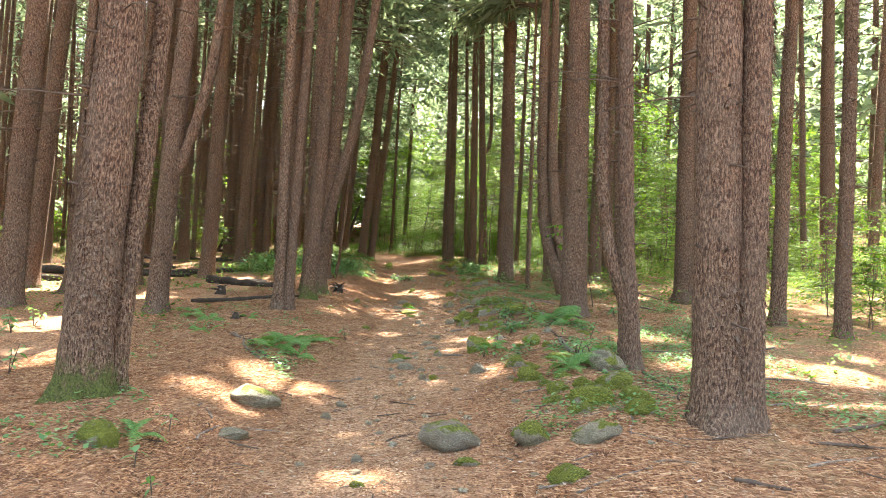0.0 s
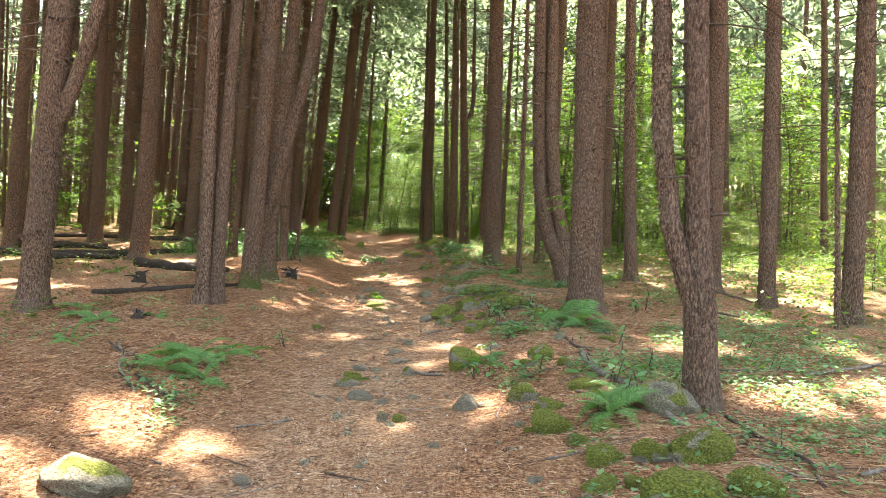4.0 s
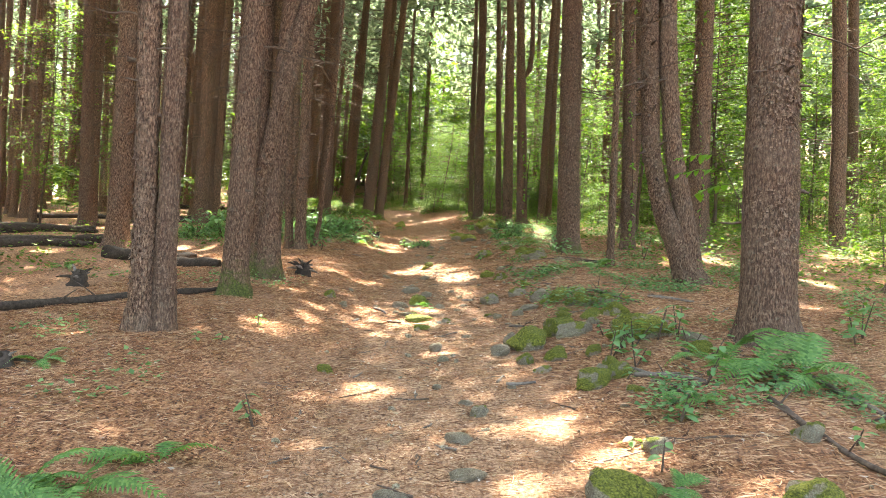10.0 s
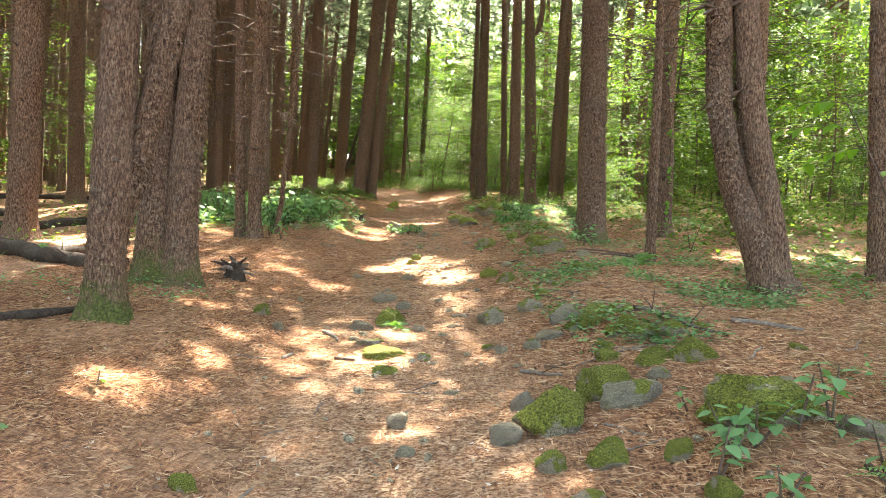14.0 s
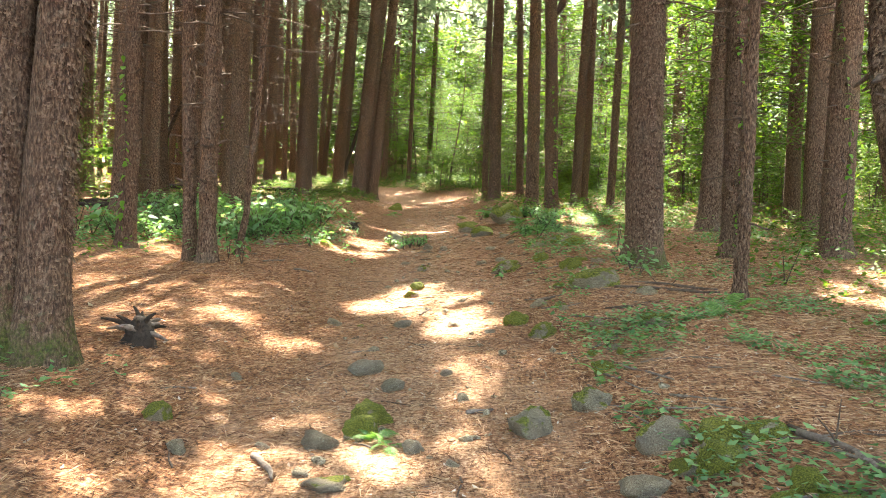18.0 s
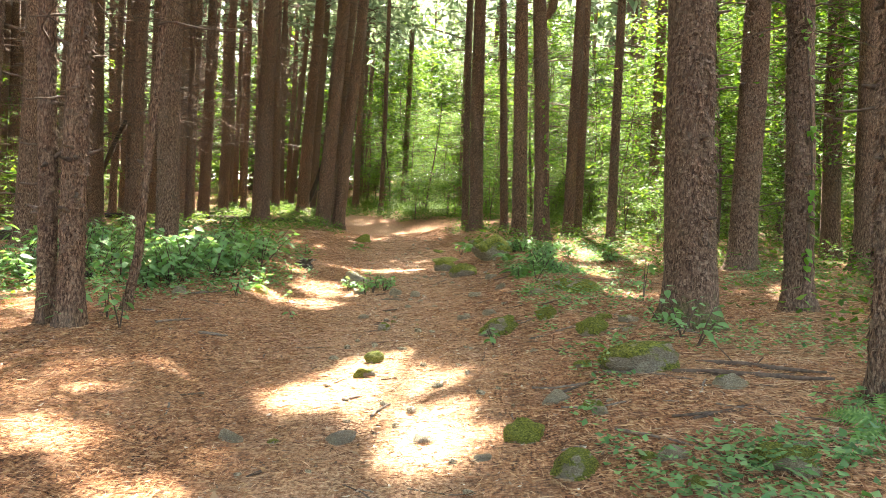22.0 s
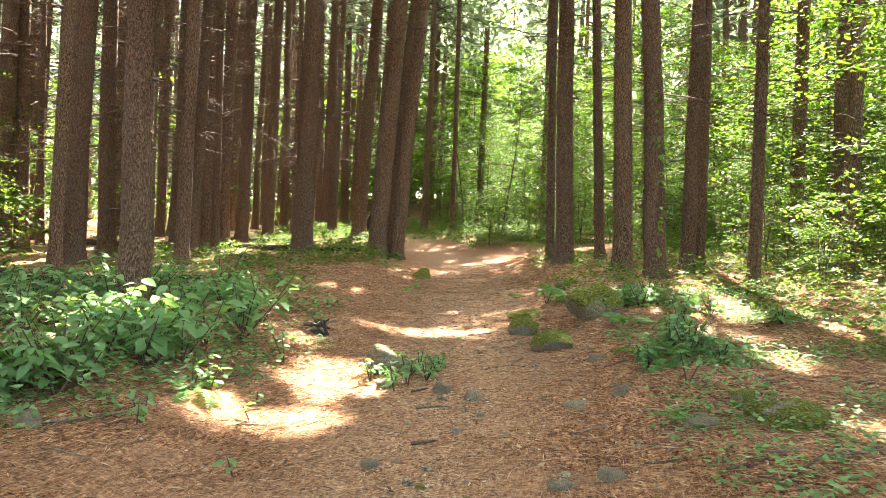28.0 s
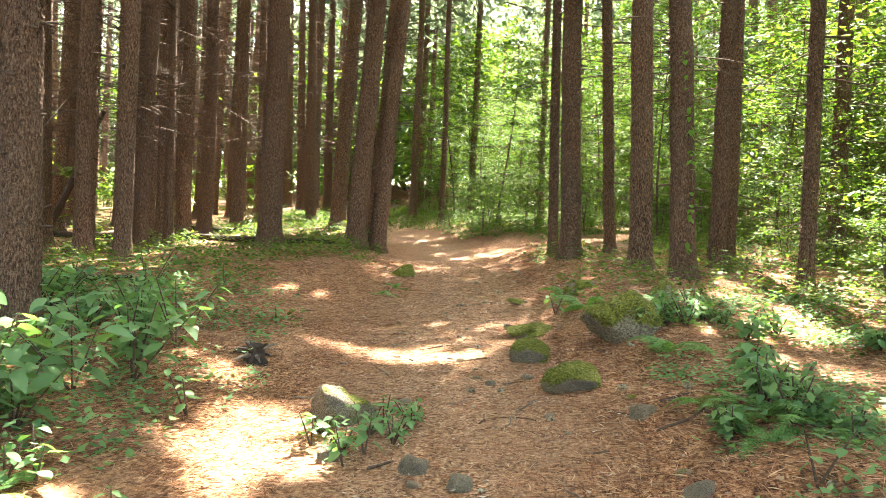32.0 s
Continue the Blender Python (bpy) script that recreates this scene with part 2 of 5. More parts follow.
def bark_material():
    n = Nodes("pine_bark")
    p = n.where((1, 1, 0.5))
    v = n.node("TexVoronoi", Scale=40.0)
    v.feature = "DISTANCE_TO_EDGE"
    warp = n.node("TexNoise", Scale=9.0, Detail=3.0)
    n.link(p, warp.inputs["Vector"])
    add = n.node("VectorMath")
    add.operation = "MULTIPLY_ADD"
    n.link(warp.outputs["Color"], add.inputs[0])
    add.inputs[1].default_value = (0.11, 0.11, 0.11)
    n.link(p, add.inputs[2])
    n.link(add.outputs[0], v.inputs["Vector"])
    plates = n.grey(v.outputs["Distance"], 0.0, 0.16)
    grain = n.noise(70, 5, 0.75, n.where((1, 1, 0.3)))
    broad = n.noise(2.2, 5, 0.65, n.where())
    info = n.node("ObjectInfo")
    col = n.ramp(grain, (0.38, (0.020, 0.011, 0.007)), (0.5, (0.128, 0.070, 0.043)), (0.63, (0.35, 0.225, 0.145)))
    col = n.mix(n.times(n.grey(broad, 0.46, 0.66), 0.4), col, (0.17, 0.125, 0.088))
    col = n.mix(n.times(info.outputs["Random"], 0.5), col, (0.085, 0.050, 0.034))
    col = n.mix(n.times(n.grey(n.noise(16, 4, 0.7, n.where()), 0.58, 0.72), 0.35), col, (0.23, 0.22, 0.16))
    col = n.mix(n.times(n.grey(n.noise(48, 3, 0.6, n.where((1, 1, 0.5))), 0.56, 0.66), 0.3), col, (0.40, 0.28, 0.19))
    # Plate edges darkened: shade of the bark's crevices put into the colour.
    col = n.mix(n.times(n.grey(plates, 0.35, 0.0), 0.32), col, (0.040, 0.024, 0.017))
    col = n.mix(n.times(n.attr("rim"), 0.42), col, (0.40, 0.27, 0.18))
    moss = n.ramp(n.noise(50, 4, 0.7, n.where()), (0.35, (0.022, 0.032, 0.007)), (0.7, (0.13, 0.16, 0.03)))
    m = n.node("Math")
    m.operation = "ADD"
    n.link(n.times(n.attr("moss"), 0.42), m.inputs[0])
    n.link(n.noise(8, 6, 0.8, n.where()), m.inputs[1])
    col = n.mix(n.times(n.grey(m.outputs[0], 0.80, 1.02), 0.85), col, moss)
    b = n.bump(broad, 0.3, 0.05)
    b = n.bump(n.noise(26, 5, 0.7, n.where((1, 1, 0.7))), 0.75, 0.03, n.bump(plates, 0.5, 0.014, b))
    b = n.bump(grain, 0.9, 0.012, b)
    return n.done(col, 0.92, b, 0.15)


def leaf_material(name, dark, mid, light, through=0.45, gloss=0.5, tint=(1.35, 1.45, 0.6)):
    n = Nodes(name)
    g = n.node("NewGeometry")
    col = n.ramp(g.outputs["Random Per Island"], (0.0, dark), (0.5, mid), (1.0, light))
    col = n.mix(n.times(n.noise(30, 3, 0.6, n.place()), 0.35), col, dark)
    n.done(col, gloss, None, 0.22)
    t = n.node("BsdfTranslucent")
    n.link(n.mix(1.0, col, tint, "MULTIPLY"), t.inputs["Color"])
    m = n.node("MixShader", Fac=through)
    n.link(n.bsdf.outputs[0], m.inputs[1])
    n.link(t.outputs[0], m.inputs[2])
    n.link(m.outputs[0], n.out.inputs["Surface"])
    return n.mat


def wood_material(name, dark, light, scale=30.0):
    n = Nodes(name)
    f = n.noise(scale, 5, 0.75, n.where((1, 1, 1)))
    col = n.ramp(f, (0.3, dark), (0.7, light))
    col = n.mix(n.times(n.grey(n.noise(4, 4, 0.7, n.where()), 0.5, 0.7), 0.5), col, tuple(0.5 * c for c in dark))
    return n.done(col, 0.9, n.bump(f, 0.7, 0.008), 0.15)


def stone_material():
    n = Nodes("mossy_stone")
    p = n.where()
    info = n.node("ObjectInfo")
    grain = n.noise(38, 6, 0.8, p)
    col = n.ramp(grain, (0.38, (0.040, 0.030, 0.017)), (0.48, (0.235, 0.190, 0.120)), (0.60, (0.48, 0.42, 0.29)))
    col = n.mix(n.times(n.grey(n.noise(3.5, 5, 0.7, p), 0.48, 0.66), 0.65), col, (0.11, 0.088, 0.068))
    col = n.mix(n.times(info.outputs["Random"], 0.5), col, (0.20, 0.15, 0.11))
    col = n.mix(n.times(n.grey(n.noise(13, 4, 0.7, p), 0.60, 0.66), 0.8), col, (0.36, 0.36, 0.25))
    moss = n.ramp(n.noise(26, 7, 0.85, p), (0.37, (0.018, 0.022, 0.004)), (0.47, (0.095, 0.106, 0.014)), (0.56, (0.24, 0.245, 0.034)), (0.66, (0.42, 0.40, 0.07)))
    m = n.node("Math")
    m.operation = "ADD"
    n.link(n.attr("moss"), m.inputs[0])
    n.link(n.times(n.noise(9, 6, 0.8, p), 0.9), m.inputs[1])
    cover = n.times(n.grey(m.outputs[0], 0.86, 1.02), 0.97)
    col = n.mix(cover, col, moss)
    b = n.bump(n.noise(11, 7, 0.8, p), 0.8, 0.07)
    b = n.bump(n.noise(60, 4, 0.8, p), 0.7, 0.014, b)
    return n.done(col, 0.9, b, 0.2)


GROUND = ground_material()
BARK = bark_material()
NEEDLE = leaf_material("pine_needles", (0.085, 0.115, 0.076), (0.160, 0.200, 0.140), (0.250, 0.290, 0.215), 0.68, 0.5, (1.35, 1.4, 1.05))
LEAF = leaf_material("broad_leaves", (0.044, 0.088, 0.018), (0.090, 0.160, 0.028), (0.165, 0.240, 0.042), 0.55, 0.6, (1.25, 1.32, 0.5))
SHRUB_LEAF = leaf_material("shrub_leaves", (0.070, 0.150, 0.062), (0.130, 0.245, 0.098), (0.225, 0.345, 0.145), 0.40, 0.6)
FERN_LEAF = leaf_material("fern_fronds", (0.070, 0.150, 0.045), (0.125, 0.240, 0.070), (0.210, 0.340, 0.105), 0.45, 0.5)
VINE_LEAF = leaf_material("creeper_leaves", (0.06, 0.14, 0.02), (0.12, 0.24, 0.03), (0.2, 0.34, 0.05), 0.5, 0.45)
DEAD_WOOD = wood_material("dead_wood", (0.075, 0.055, 0.042), (0.27, 0.215, 0.17))
DARK_WOOD = wood_material("rotten_wood", (0.018, 0.013, 0.010), (0.085, 0.062, 0.045))
TWIG = wood_material("twig_wood", (0.05, 0.032, 0.023), (0.15, 0.105, 0.075))
STONE = stone_material()
LITTER = leaf_material("loose_needles", (0.070, 0.027, 0.012), (0.36, 0.162, 0.074), (0.70, 0.46, 0.265), 0.15, 0.6, (1.0, 1.0, 1.0))

# ---- the ground: one sheet to the horizon ----
def build_ground():
    def axis(lo, hi, step, far):
        fine = np.arange(lo, hi + 1e-6, step)
        out = np.cumsum(step * 1.22 ** np.arange(1, 60))
        out = out[out < far]
        return np.concatenate([lo - out[::-1], fine, hi + out])
    xs, ys = axis(-6.5, 5.5, 0.075, 900), axis(0.5, 34.0, 0.09, 900)
    X, Y = np.meshgrid(xs, ys)
    x, y = X.ravel(), Y.ravel()
    V = to_world(np.stack([x, y, height(x, y)], 1))
    nx = len(xs)
    i = (np.arange(len(ys) - 1)[:, None] * nx + np.arange(nx - 1)[None]).ravel()
    me = shape("ground", V, np.stack([i, i + 1, i + nx + 1, i + nx], 1), GROUND)
    u = x - trail_x(y)
    wob = 0.35 * vnoise(np.stack([x, y, 0 * x], 1), 0.9, 11)
    attribute(me, "trail", np.clip(1.35 - np.abs(u + 0.1 + wob) / 0.85, 0, 1))
    attribute(me, "green", np.clip((u - 1.6) / 2.5, 0, 1) * 0.8 + np.clip((y - 30) / 15, 0, 1) * np.clip((np.abs(u) - 1.2) / 2, 0, 1) * 0.6 + np.clip((-u - 5) / 6, 0, 1) * 0.35)
    tagged(new("ground", me), "forest floor covered with rusty pine needles and a worn trail", "forest floor", kind="structure")


build_ground()

# ---- pines ----
# Openings in the canopy through which the sun reaches the ground: x, y and half sizes on the slope.
GAPS = [(-2.1, 8.4, 0.5, 0.4), (-2.5, 7.2, 0.4, 0.25), (-4.6, 8.1, 0.6, 0.5), (0.42, 9.7, 0.05, 0.1), (1.3, 9.1, 0.1, 0.1), (-0.78, 5.5, 0.15, 0.05), (4.1, 9.2, 0.8, 0.8), (3.0, 9.4, 0.4, 0.4), (3.6, 7.2, 0.4, 0.15), (2.8, 11.6, 0.5, 0.4),
        (-0.85, 21.6, 0.45, 1.0), (-0.45, 20.6, 0.3, 0.5), (-1.4, 21.2, 0.2, 0.3), (-1.1, 13.4, 0.0, 0.1), (0.2, 12.4, 0.06, 0.05), (0.5, 11.6, 0.1, 0.15), (0.0, 11.4, 0.02, 0.1), (0.9, 10.6, 0.1, 0.15), (0.55, 9.2, 0.05, 0.1), (2.3, 12.2, 0.2, 0.2),
        (-2.31, 14.65, 0.1, 0.12), (-2.15, 26.4, 0.4, 0.65), (-2.5, 24.8, 0.35, 0.25), (-1.9, 25.3, 0.15, 0.2), (-1.5, 28.95, 0.5, 0.15), (-2.4, 29.1, 0.2, 0.1), (-0.9, 29.0, 0.05, 0.05), (1.58, 24.4, 0.3, 0.15), (2.1, 29.1, 0.7, 0.35),
        (-2.45, 19.6, 0.12, 0.1), (-1.85, 19.3, 0.15, 0.05), (-2.5, 16.9, 0.0, 0.05), (-2.2, 16.3, 0.02, 0.0), (-2.0, 15.6, 0.0, 0.0), (-2.4, 21.2, 0.05, 0.0), (-4.4, 26.3, 0.9, 0.5), (-2.85, 27.4, 0.2, 0.2), (-3.4, 31.0, 0.4, 0.2), (3.6, 16.4, 0.3, 0.3), (3.4, 20.6, 0.4, 0.4), (-3.6, 13.4, 0.2, 0.2), (1.5, 27.6, 0.2, 0.15), (1.2, 28.4, 0.2, 0.15), (2.9, 28.1, 0.4, 0.3), (1.6, 26.4, 0.15, 0.15)]


def in_gap(P):
    """Which of the places P (world) would shade one of the openings' spots."""
    Q = (P - SLOPE[:3, 3]) @ SLOPE[:3, :3]
    s = SUN_WAY @ SLOPE[:3, :3]
    k = (Q[:, 2] + EYE + 0.3) / s[2]
    x, y = Q[:, 0] - k * s[0], Q[:, 1] - k * s[1]
    hit = np.zeros(len(P), bool)
    edge = 1 + 0.6 * vnoise(np.stack([x, y, 0 * x], 1), 2.6, 63) + 0.5 * vnoise(np.stack([x, y, 0 * x], 1), 6.0, 64) + 0.4 * vnoise(np.stack([x, y, 0 * x], 1), 45.0, 65)
    for cx, cy, rx, ry in GAPS:
        hit |= ((x - cx) / (rx + 0.18)) ** 2 + ((y - cy) / (ry + 0.18)) ** 2 < edge
    u = x - trail_x(y)
    n1 = vnoise(np.stack([x * 1.15, y * 0.8, 0 * x], 1), 1.0, 61) + 0.35 * vnoise(np.stack([x, y, 0 * x], 1), 3.1, 62)
    bar = np.interp(u, [-9, -5, -2.6, -1.6, 1.2, 2.4, 5, 8, 12], [0.1, 0.35, 1.05, 1.25, 1.25, 0.85, 0.55, 0.4, 0.3])
    bar = np.where(y > 39, np.minimum(bar, np.interp(np.abs(u), [1.6, 3.0], [1.25, -0.3])), bar)
    hit |= n1 > bar
    return hit


def sprays(P, D, length, width, r):
    """Thin four-sided needle tufts at P along D."""
    n = len(P)
    side = np.cross(D, r.normal(size=(n, 3)))
    side /= np.linalg.norm(side, axis=1)[:, None] + 1e-9
    L = (length * r.uniform(0.6, 1.3, n))[:, None]
    W = (width * r.uniform(0.6, 1.3, n))[:, None]
    V = np.stack([P, P + D * L * 0.45 + side * W * 0.5, P + D * L, P + D * L * 0.45 - side * W * 0.5], 1).reshape(-1, 3)
    return V, np.arange(4 * n).reshape(n, 4)


def pine_crown(axis_at, z0, z1, reach, branches, tufts, length, width, r):
    """Needles and limbs of a pine from z0 to z1 round its axis."""
    P, D, wood = [], [], []
    for z in np.sort(r.uniform(z0, z1, branches)):
        a = r.uniform(0, 2 * np.pi)
        L = reach * (1 - 0.75 * (z - z0) / (z1 - z0)) * r.uniform(0.6, 1.15)
        out = np.array([np.cos(a), np.sin(a), 0])
        s = np.linspace(0, 1, 5)
        line = axis_at(z) + out * (L * s)[:, None] + np.array([0, 0, 1.0]) * (0.25 * L * s - 0.38 * L * s * s)[:, None]
        wood.append(tube(line, np.linspace(0.028, 0.006, 5), 3, False))
        t = r.uniform(0.25, 1.0, tufts) ** 0.7
        c = np.stack([np.interp(t, s, line[:, k]) for k in range(3)], 1)
        c += np.cross(out, [0, 0, 1.0]) * (r.normal(0, 0.16, tufts) * L * t)[:, None] + r.normal(0, 0.10, (tufts, 3))
        d = out * 0.7 + r.normal(0, 0.6, (tufts, 3)) + [0, 0, -0.15]
        P.append(c)
        D.append(d / np.linalg.norm(d, axis=1)[:, None])
    return sprays(np.vstack(P), np.vstack(D), length, width, r), joined(wood)


def trunk_shape(rows, fine, seed, flare=0.55, moss=0.0, twist=5):
    """Bark-covered stem through control rows (x, y, z, radius)."""
    n = len(rows)
    top = rows[-1][2]
    if fine:
        zs = np.concatenate([np.arange(rows[0][2], min(4.6, top), 0.055), np.arange(min(4.6, top), top, 0.5)])
    else:
        zs = np.concatenate([np.arange(rows[0][2], 1.0, 0.2), np.arange(1.0, top, 1.4)])
    dense = bend(rows, 240)
    o = np.argsort(dense[:, 2])
    line = np.stack([np.interp(zs, dense[o, 2], dense[o, k]) for k in range(4)], 1)
    seg = 36 if fine else 12
    wig = np.stack([zs * 0.35, zs * 0 + seed * 3.7, zs * 0], 1)
    line[:, 0] += 0.03 * vnoise(wig, 1.0, seed) * np.clip(zs, 0, 1)
    line[:, 1] += 0.03 * vnoise(wig, 1.0, seed + 50) * np.clip(zs, 0, 1)
    V, F = tube(line[:, :3], line[:, 3], seg, False)
    c = np.repeat(line[:, :3], seg, 0)
    z = np.repeat(zs, seg)
    R = np.repeat(line[:, 3], seg)
    a = np.tile(np.linspace(0, 2 * np.pi, seg, endpoint=False), len(zs))
    out = V - c
    k = 1 + flare * np.exp(-np.clip(z, -0.1, 9) / 0.16) * (0.75 + 0.45 * np.cos(twist * a + seed) * np.cos(2 * a + 2 * seed))
    q = np.stack([V[:, 0] + seed, V[:, 1], V[:, 2] * 0.4], 1)
    k = k + 0.07 * vnoise(q, 5.0, seed)
    if fine:
        k = k + (0.007 * vnoise(q * [1, 1, 1.2], 34.0, 2) + 0.006 * np.maximum(vnoise(q * [1, 1, 1.5], 60.0, 3) - 0.15, 0) * 3) / np.maximum(R, 0.04)
        ring = np.floor(z / 0.48) * 0.48 + 0.24
        k = k + 0.035 * np.exp(-((z - ring) / 0.05) ** 2) * (vnoise(np.stack([a * 2, ring * 5, a * 0 + seed], 1), 1.0, 9) > 0.2) * (z > 0.6)
    V = c + out * k[:, None]
    me = shape("trunk", V, F, BARK)
    attribute(me, "moss", moss * np.clip(1.1 - z / 0.6, 0, 1) + 0.35 * moss * np.clip(1 - z / 2.0, 0, 1))
    return me


def bark_scales(rows, seed):
    """Small curled flakes that stand off the bark."""
    r = np.random.default_rng(seed + 900)
    R = np.asarray(rows, float)
    rad = R[min(2, len(R) - 1), 3]
    n = int(5200 * rad / 0.2)
    z = r.uniform(max(0.12, R[0, 2] + 0.2), 5.2, n)
    a = r.uniform(0, 2 * np.pi, n)
    rr = np.interp(z, R[:, 2], R[:, 3]) * 1.0
    c = np.stack([np.interp(z, R[:, 2], R[:, 0]) + rr * np.cos(a), np.interp(z, R[:, 2], R[:, 1]) + rr * np.sin(a), z], 1)
    out = np.stack([np.cos(a), np.sin(a), 0 * a], 1)
    e = np.stack([-np.sin(a), np.cos(a), 0 * a], 1)
    up = np.array([0, 0, 1.0])
    w, h, o = (r.uniform(0.006, 0.02, n)[:, None], r.uniform(0.012, 0.042, n)[:, None], r.uniform(0.005, 0.02, n)[:, None])
    k = r.normal(0, 0.3, n)[:, None]
    V = np.stack([c - e * w - out * 0.004, c + e * w - out * 0.004, c + e * (w * 0.7 + k * h) - up * h + out * o, c - e * (w * 0.7 - k * h) - up * h + out * o], 1).reshape(-1, 3)
    me = shape("scaly_bark", V, np.arange(4 * n).reshape(n, 4), BARK, False)
    attribute(me, "moss", np.zeros(4 * n))
    attribute(me, "rim", (np.array([0.1, 0.1, 1, 1])[None] * (r.random(n) ** 1.5)[:, None]).ravel())
    return me


stub_rng = np.random.default_rng(5)
STUBS = []
for k in range(6):
    L = 0.05 + 0.05 * k
    line = np.stack([np.linspace(-0.03, L, 5), 0.06 * L * np.sin(np.linspace(0, 5 + k, 5)), np.linspace(0, (0.25 - 0.1 * k) * L, 5)], 1)
    STUBS.append(shape("dead_branch", *tube(line, np.linspace(0.016 - 0.001 * k, 0.006, 5), 6), TWIG))
for k in range(5):
    L = 0.32 + 0.17 * k
    s = np.linspace(0, 1, 9)
    line = np.stack([s * L - 0.03, 0.08 * np.sin(4 * s + k) * L, 0.18 * s * L * (1 if k % 2 else -0.6) + 0.02 * np.sin(9 * s)], 1)
    side = np.stack([0.55 * L + 0.3 * L * s, 0.05 * L + 0.22 * L * s * (-1) ** k, np.interp(0.6, s, line[:, 2]) + 0.05 * s * L], 1)
    STUBS.append(shape("dead_branch", *joined([tube(line, np.linspace(0.013, 0.003, 9), 5), tube(side, np.linspace(0.006, 0.002, 9), 4)]), TWIG))


def dead_limbs(axis_at, z0, z1, count, r, reach=1.3, girth=0.1):
    """Many thin dead branches on the shaded part of a stem, and short broken stubs lower down."""
    out = []
    for z in r.uniform(z0, z1, count):
        a, L = r.uniform(0, 2 * np.pi), reach * r.uniform(0.25, 1.0)
        s = np.linspace(0, 1, 4)
        d = np.array([np.cos(a), np.sin(a), 0])
        e = np.array([-np.sin(a), np.cos(a), 0])
        line = axis_at(z) + d * (0.7 * girth + L * s)[:, None] + e * (0.15 * L * r.normal() * s * s)[:, None] + np.array([0, 0, 1.0]) * (r.normal(0.05, 0.2) * L * s - 0.18 * L * s * s)[:, None]
        out.append(tube(line, np.linspace(0.011, 0.003, 4), 3, False))
    for z in np.round(r.uniform(0.7, z1, count) / 0.45) * 0.45:
        a, L = r.uniform(0, 2 * np.pi), r.uniform(0.03, 0.11)
        d = np.array([np.cos(a), np.sin(a), r.normal(0.1, 0.3)])
        z = z + r.normal(0, 0.03)
        out.append(tube(np.stack([axis_at(z) + d * 0.6 * girth, axis_at(z) + d * (0.98 * girth + L)]), [0.026, 0.009], 5, False))
    return joined(out)


PINES = []
FAR_PINES = []


def crown_shape(V, F, wood_V, wood_F):
    me = shape("crown", *joined([(V, F), (wood_V, wood_F)]), NEEDLE, False)
    me.materials.append(TWIG)
    me.polygons.foreach_set("material_index", np.r_[np.zeros(len(F), np.int32), np.ones(len(wood_F), np.int32)])
    return me


def pine(x, y, r, lean=0.0, away=0.0, near=0, moss=0.0, rows=None, extra=(), tall=22.0, crown=11.0, label="", group="pines beside the trail", stubs=15, dead=40, reach=3.4, tufts=64, wide=0.095, limbs=32, spread=1.6, far=False):
    """A pine at x, y of the slope with breast radius r, leaning to the right and away by degrees."""
    if far:
        PINES.append((x, y))
        FAR_PINES.append((spot(x, y), lean, r, len(PINES)))
        return
    seed = len(PINES) + 1
    g = np.random.default_rng(seed)
    PINES.append((x, y))
    base = spot(x, y)
    tree = thing("pine_tree", base, label or ("tall reddish-brown pine with scaly bark on the needle-covered floor" if r > 0.13 else "slender brown pine with scaly bark on the needle-covered floor"), "tree", group)
    tl, ta = math.tan(radians(lean)), math.tan(radians(away))
    if rows is None:
        rows = [(tl * z, ta * z, z, r * (1.04 - 0.72 * max(z, 0) / tall)) for z in (-0.3, 0.0, 1.5, 3.0, 6.0, 10.0, tall)]
    part("trunk", trunk_shape(rows, near, seed, moss=moss), tree, "moss-footed scaly trunk" if moss > 0.5 else "")
    for ctrl in extra:
        part("stem", trunk_shape(list(ctrl), near, seed + 31, flare=0.0 if ctrl[0][2] > 0.1 else 0.4, moss=moss * 0.8), tree)
    if near:
        part("scaly_bark", bark_scales(rows, seed), tree, kind="stuff")
        for ctrl in extra:
            part("scaly_bark", bark_scales(list(ctrl), seed + 40), tree, kind="stuff")
    R = np.asarray(rows, float)
    axis_at = lambda z: np.array([np.interp(z, R[:, 2], R[:, 0]), np.interp(z, R[:, 2], R[:, 1]), z])
    # Unseen crowns near the trail are widened and thickened to shade the ground.
    (V, F), wood = pine_crown(axis_at, crown, tall, reach + 1.6 * (abs(x) < 5.5 and 12 < y < 50), limbs + 26 * (abs(x) < 5.5 and 12 < y < 50), tufts, 0.55, wide, g)
    c = V.reshape(-1, 4, 3).mean(1) + np.array(base)
    keep = ~in_gap(c)
    clear = ~in_gap(wood[0][wood[1]].mean(1) + np.array(base))
    part("crown", crown_shape(V, F[keep], wood[0], wood[1][clear]), tree, kind="stuff")
    if dead:
        part("deadwood", shape("deadwood", *dead_limbs(axis_at, 2.6 if near else 2.0, crown, dead, g, spread, r), TWIG), tree, kind="stuff")
    for k in range(stubs if near else 0):
        z, a = g.uniform(0.7, 4.4), g.uniform(0, 2 * np.pi)
        rr = np.interp(z, R[:, 2], R[:, 3]) * 0.97
        m = Matrix.Translation(axis_at(z) + rr * np.array([np.cos(a), np.sin(a), 0])) @ Matrix.Rotation(a, 4, "Z") @ Matrix.Rotation(g.normal(0, 0.25), 4, "X")
        part("dead_branch", STUBS[int(g.integers(0, 6)) if g.random() < 0.72 or z < 2.2 else int(g.integers(6, 11))], tree, m=m)
    return tree


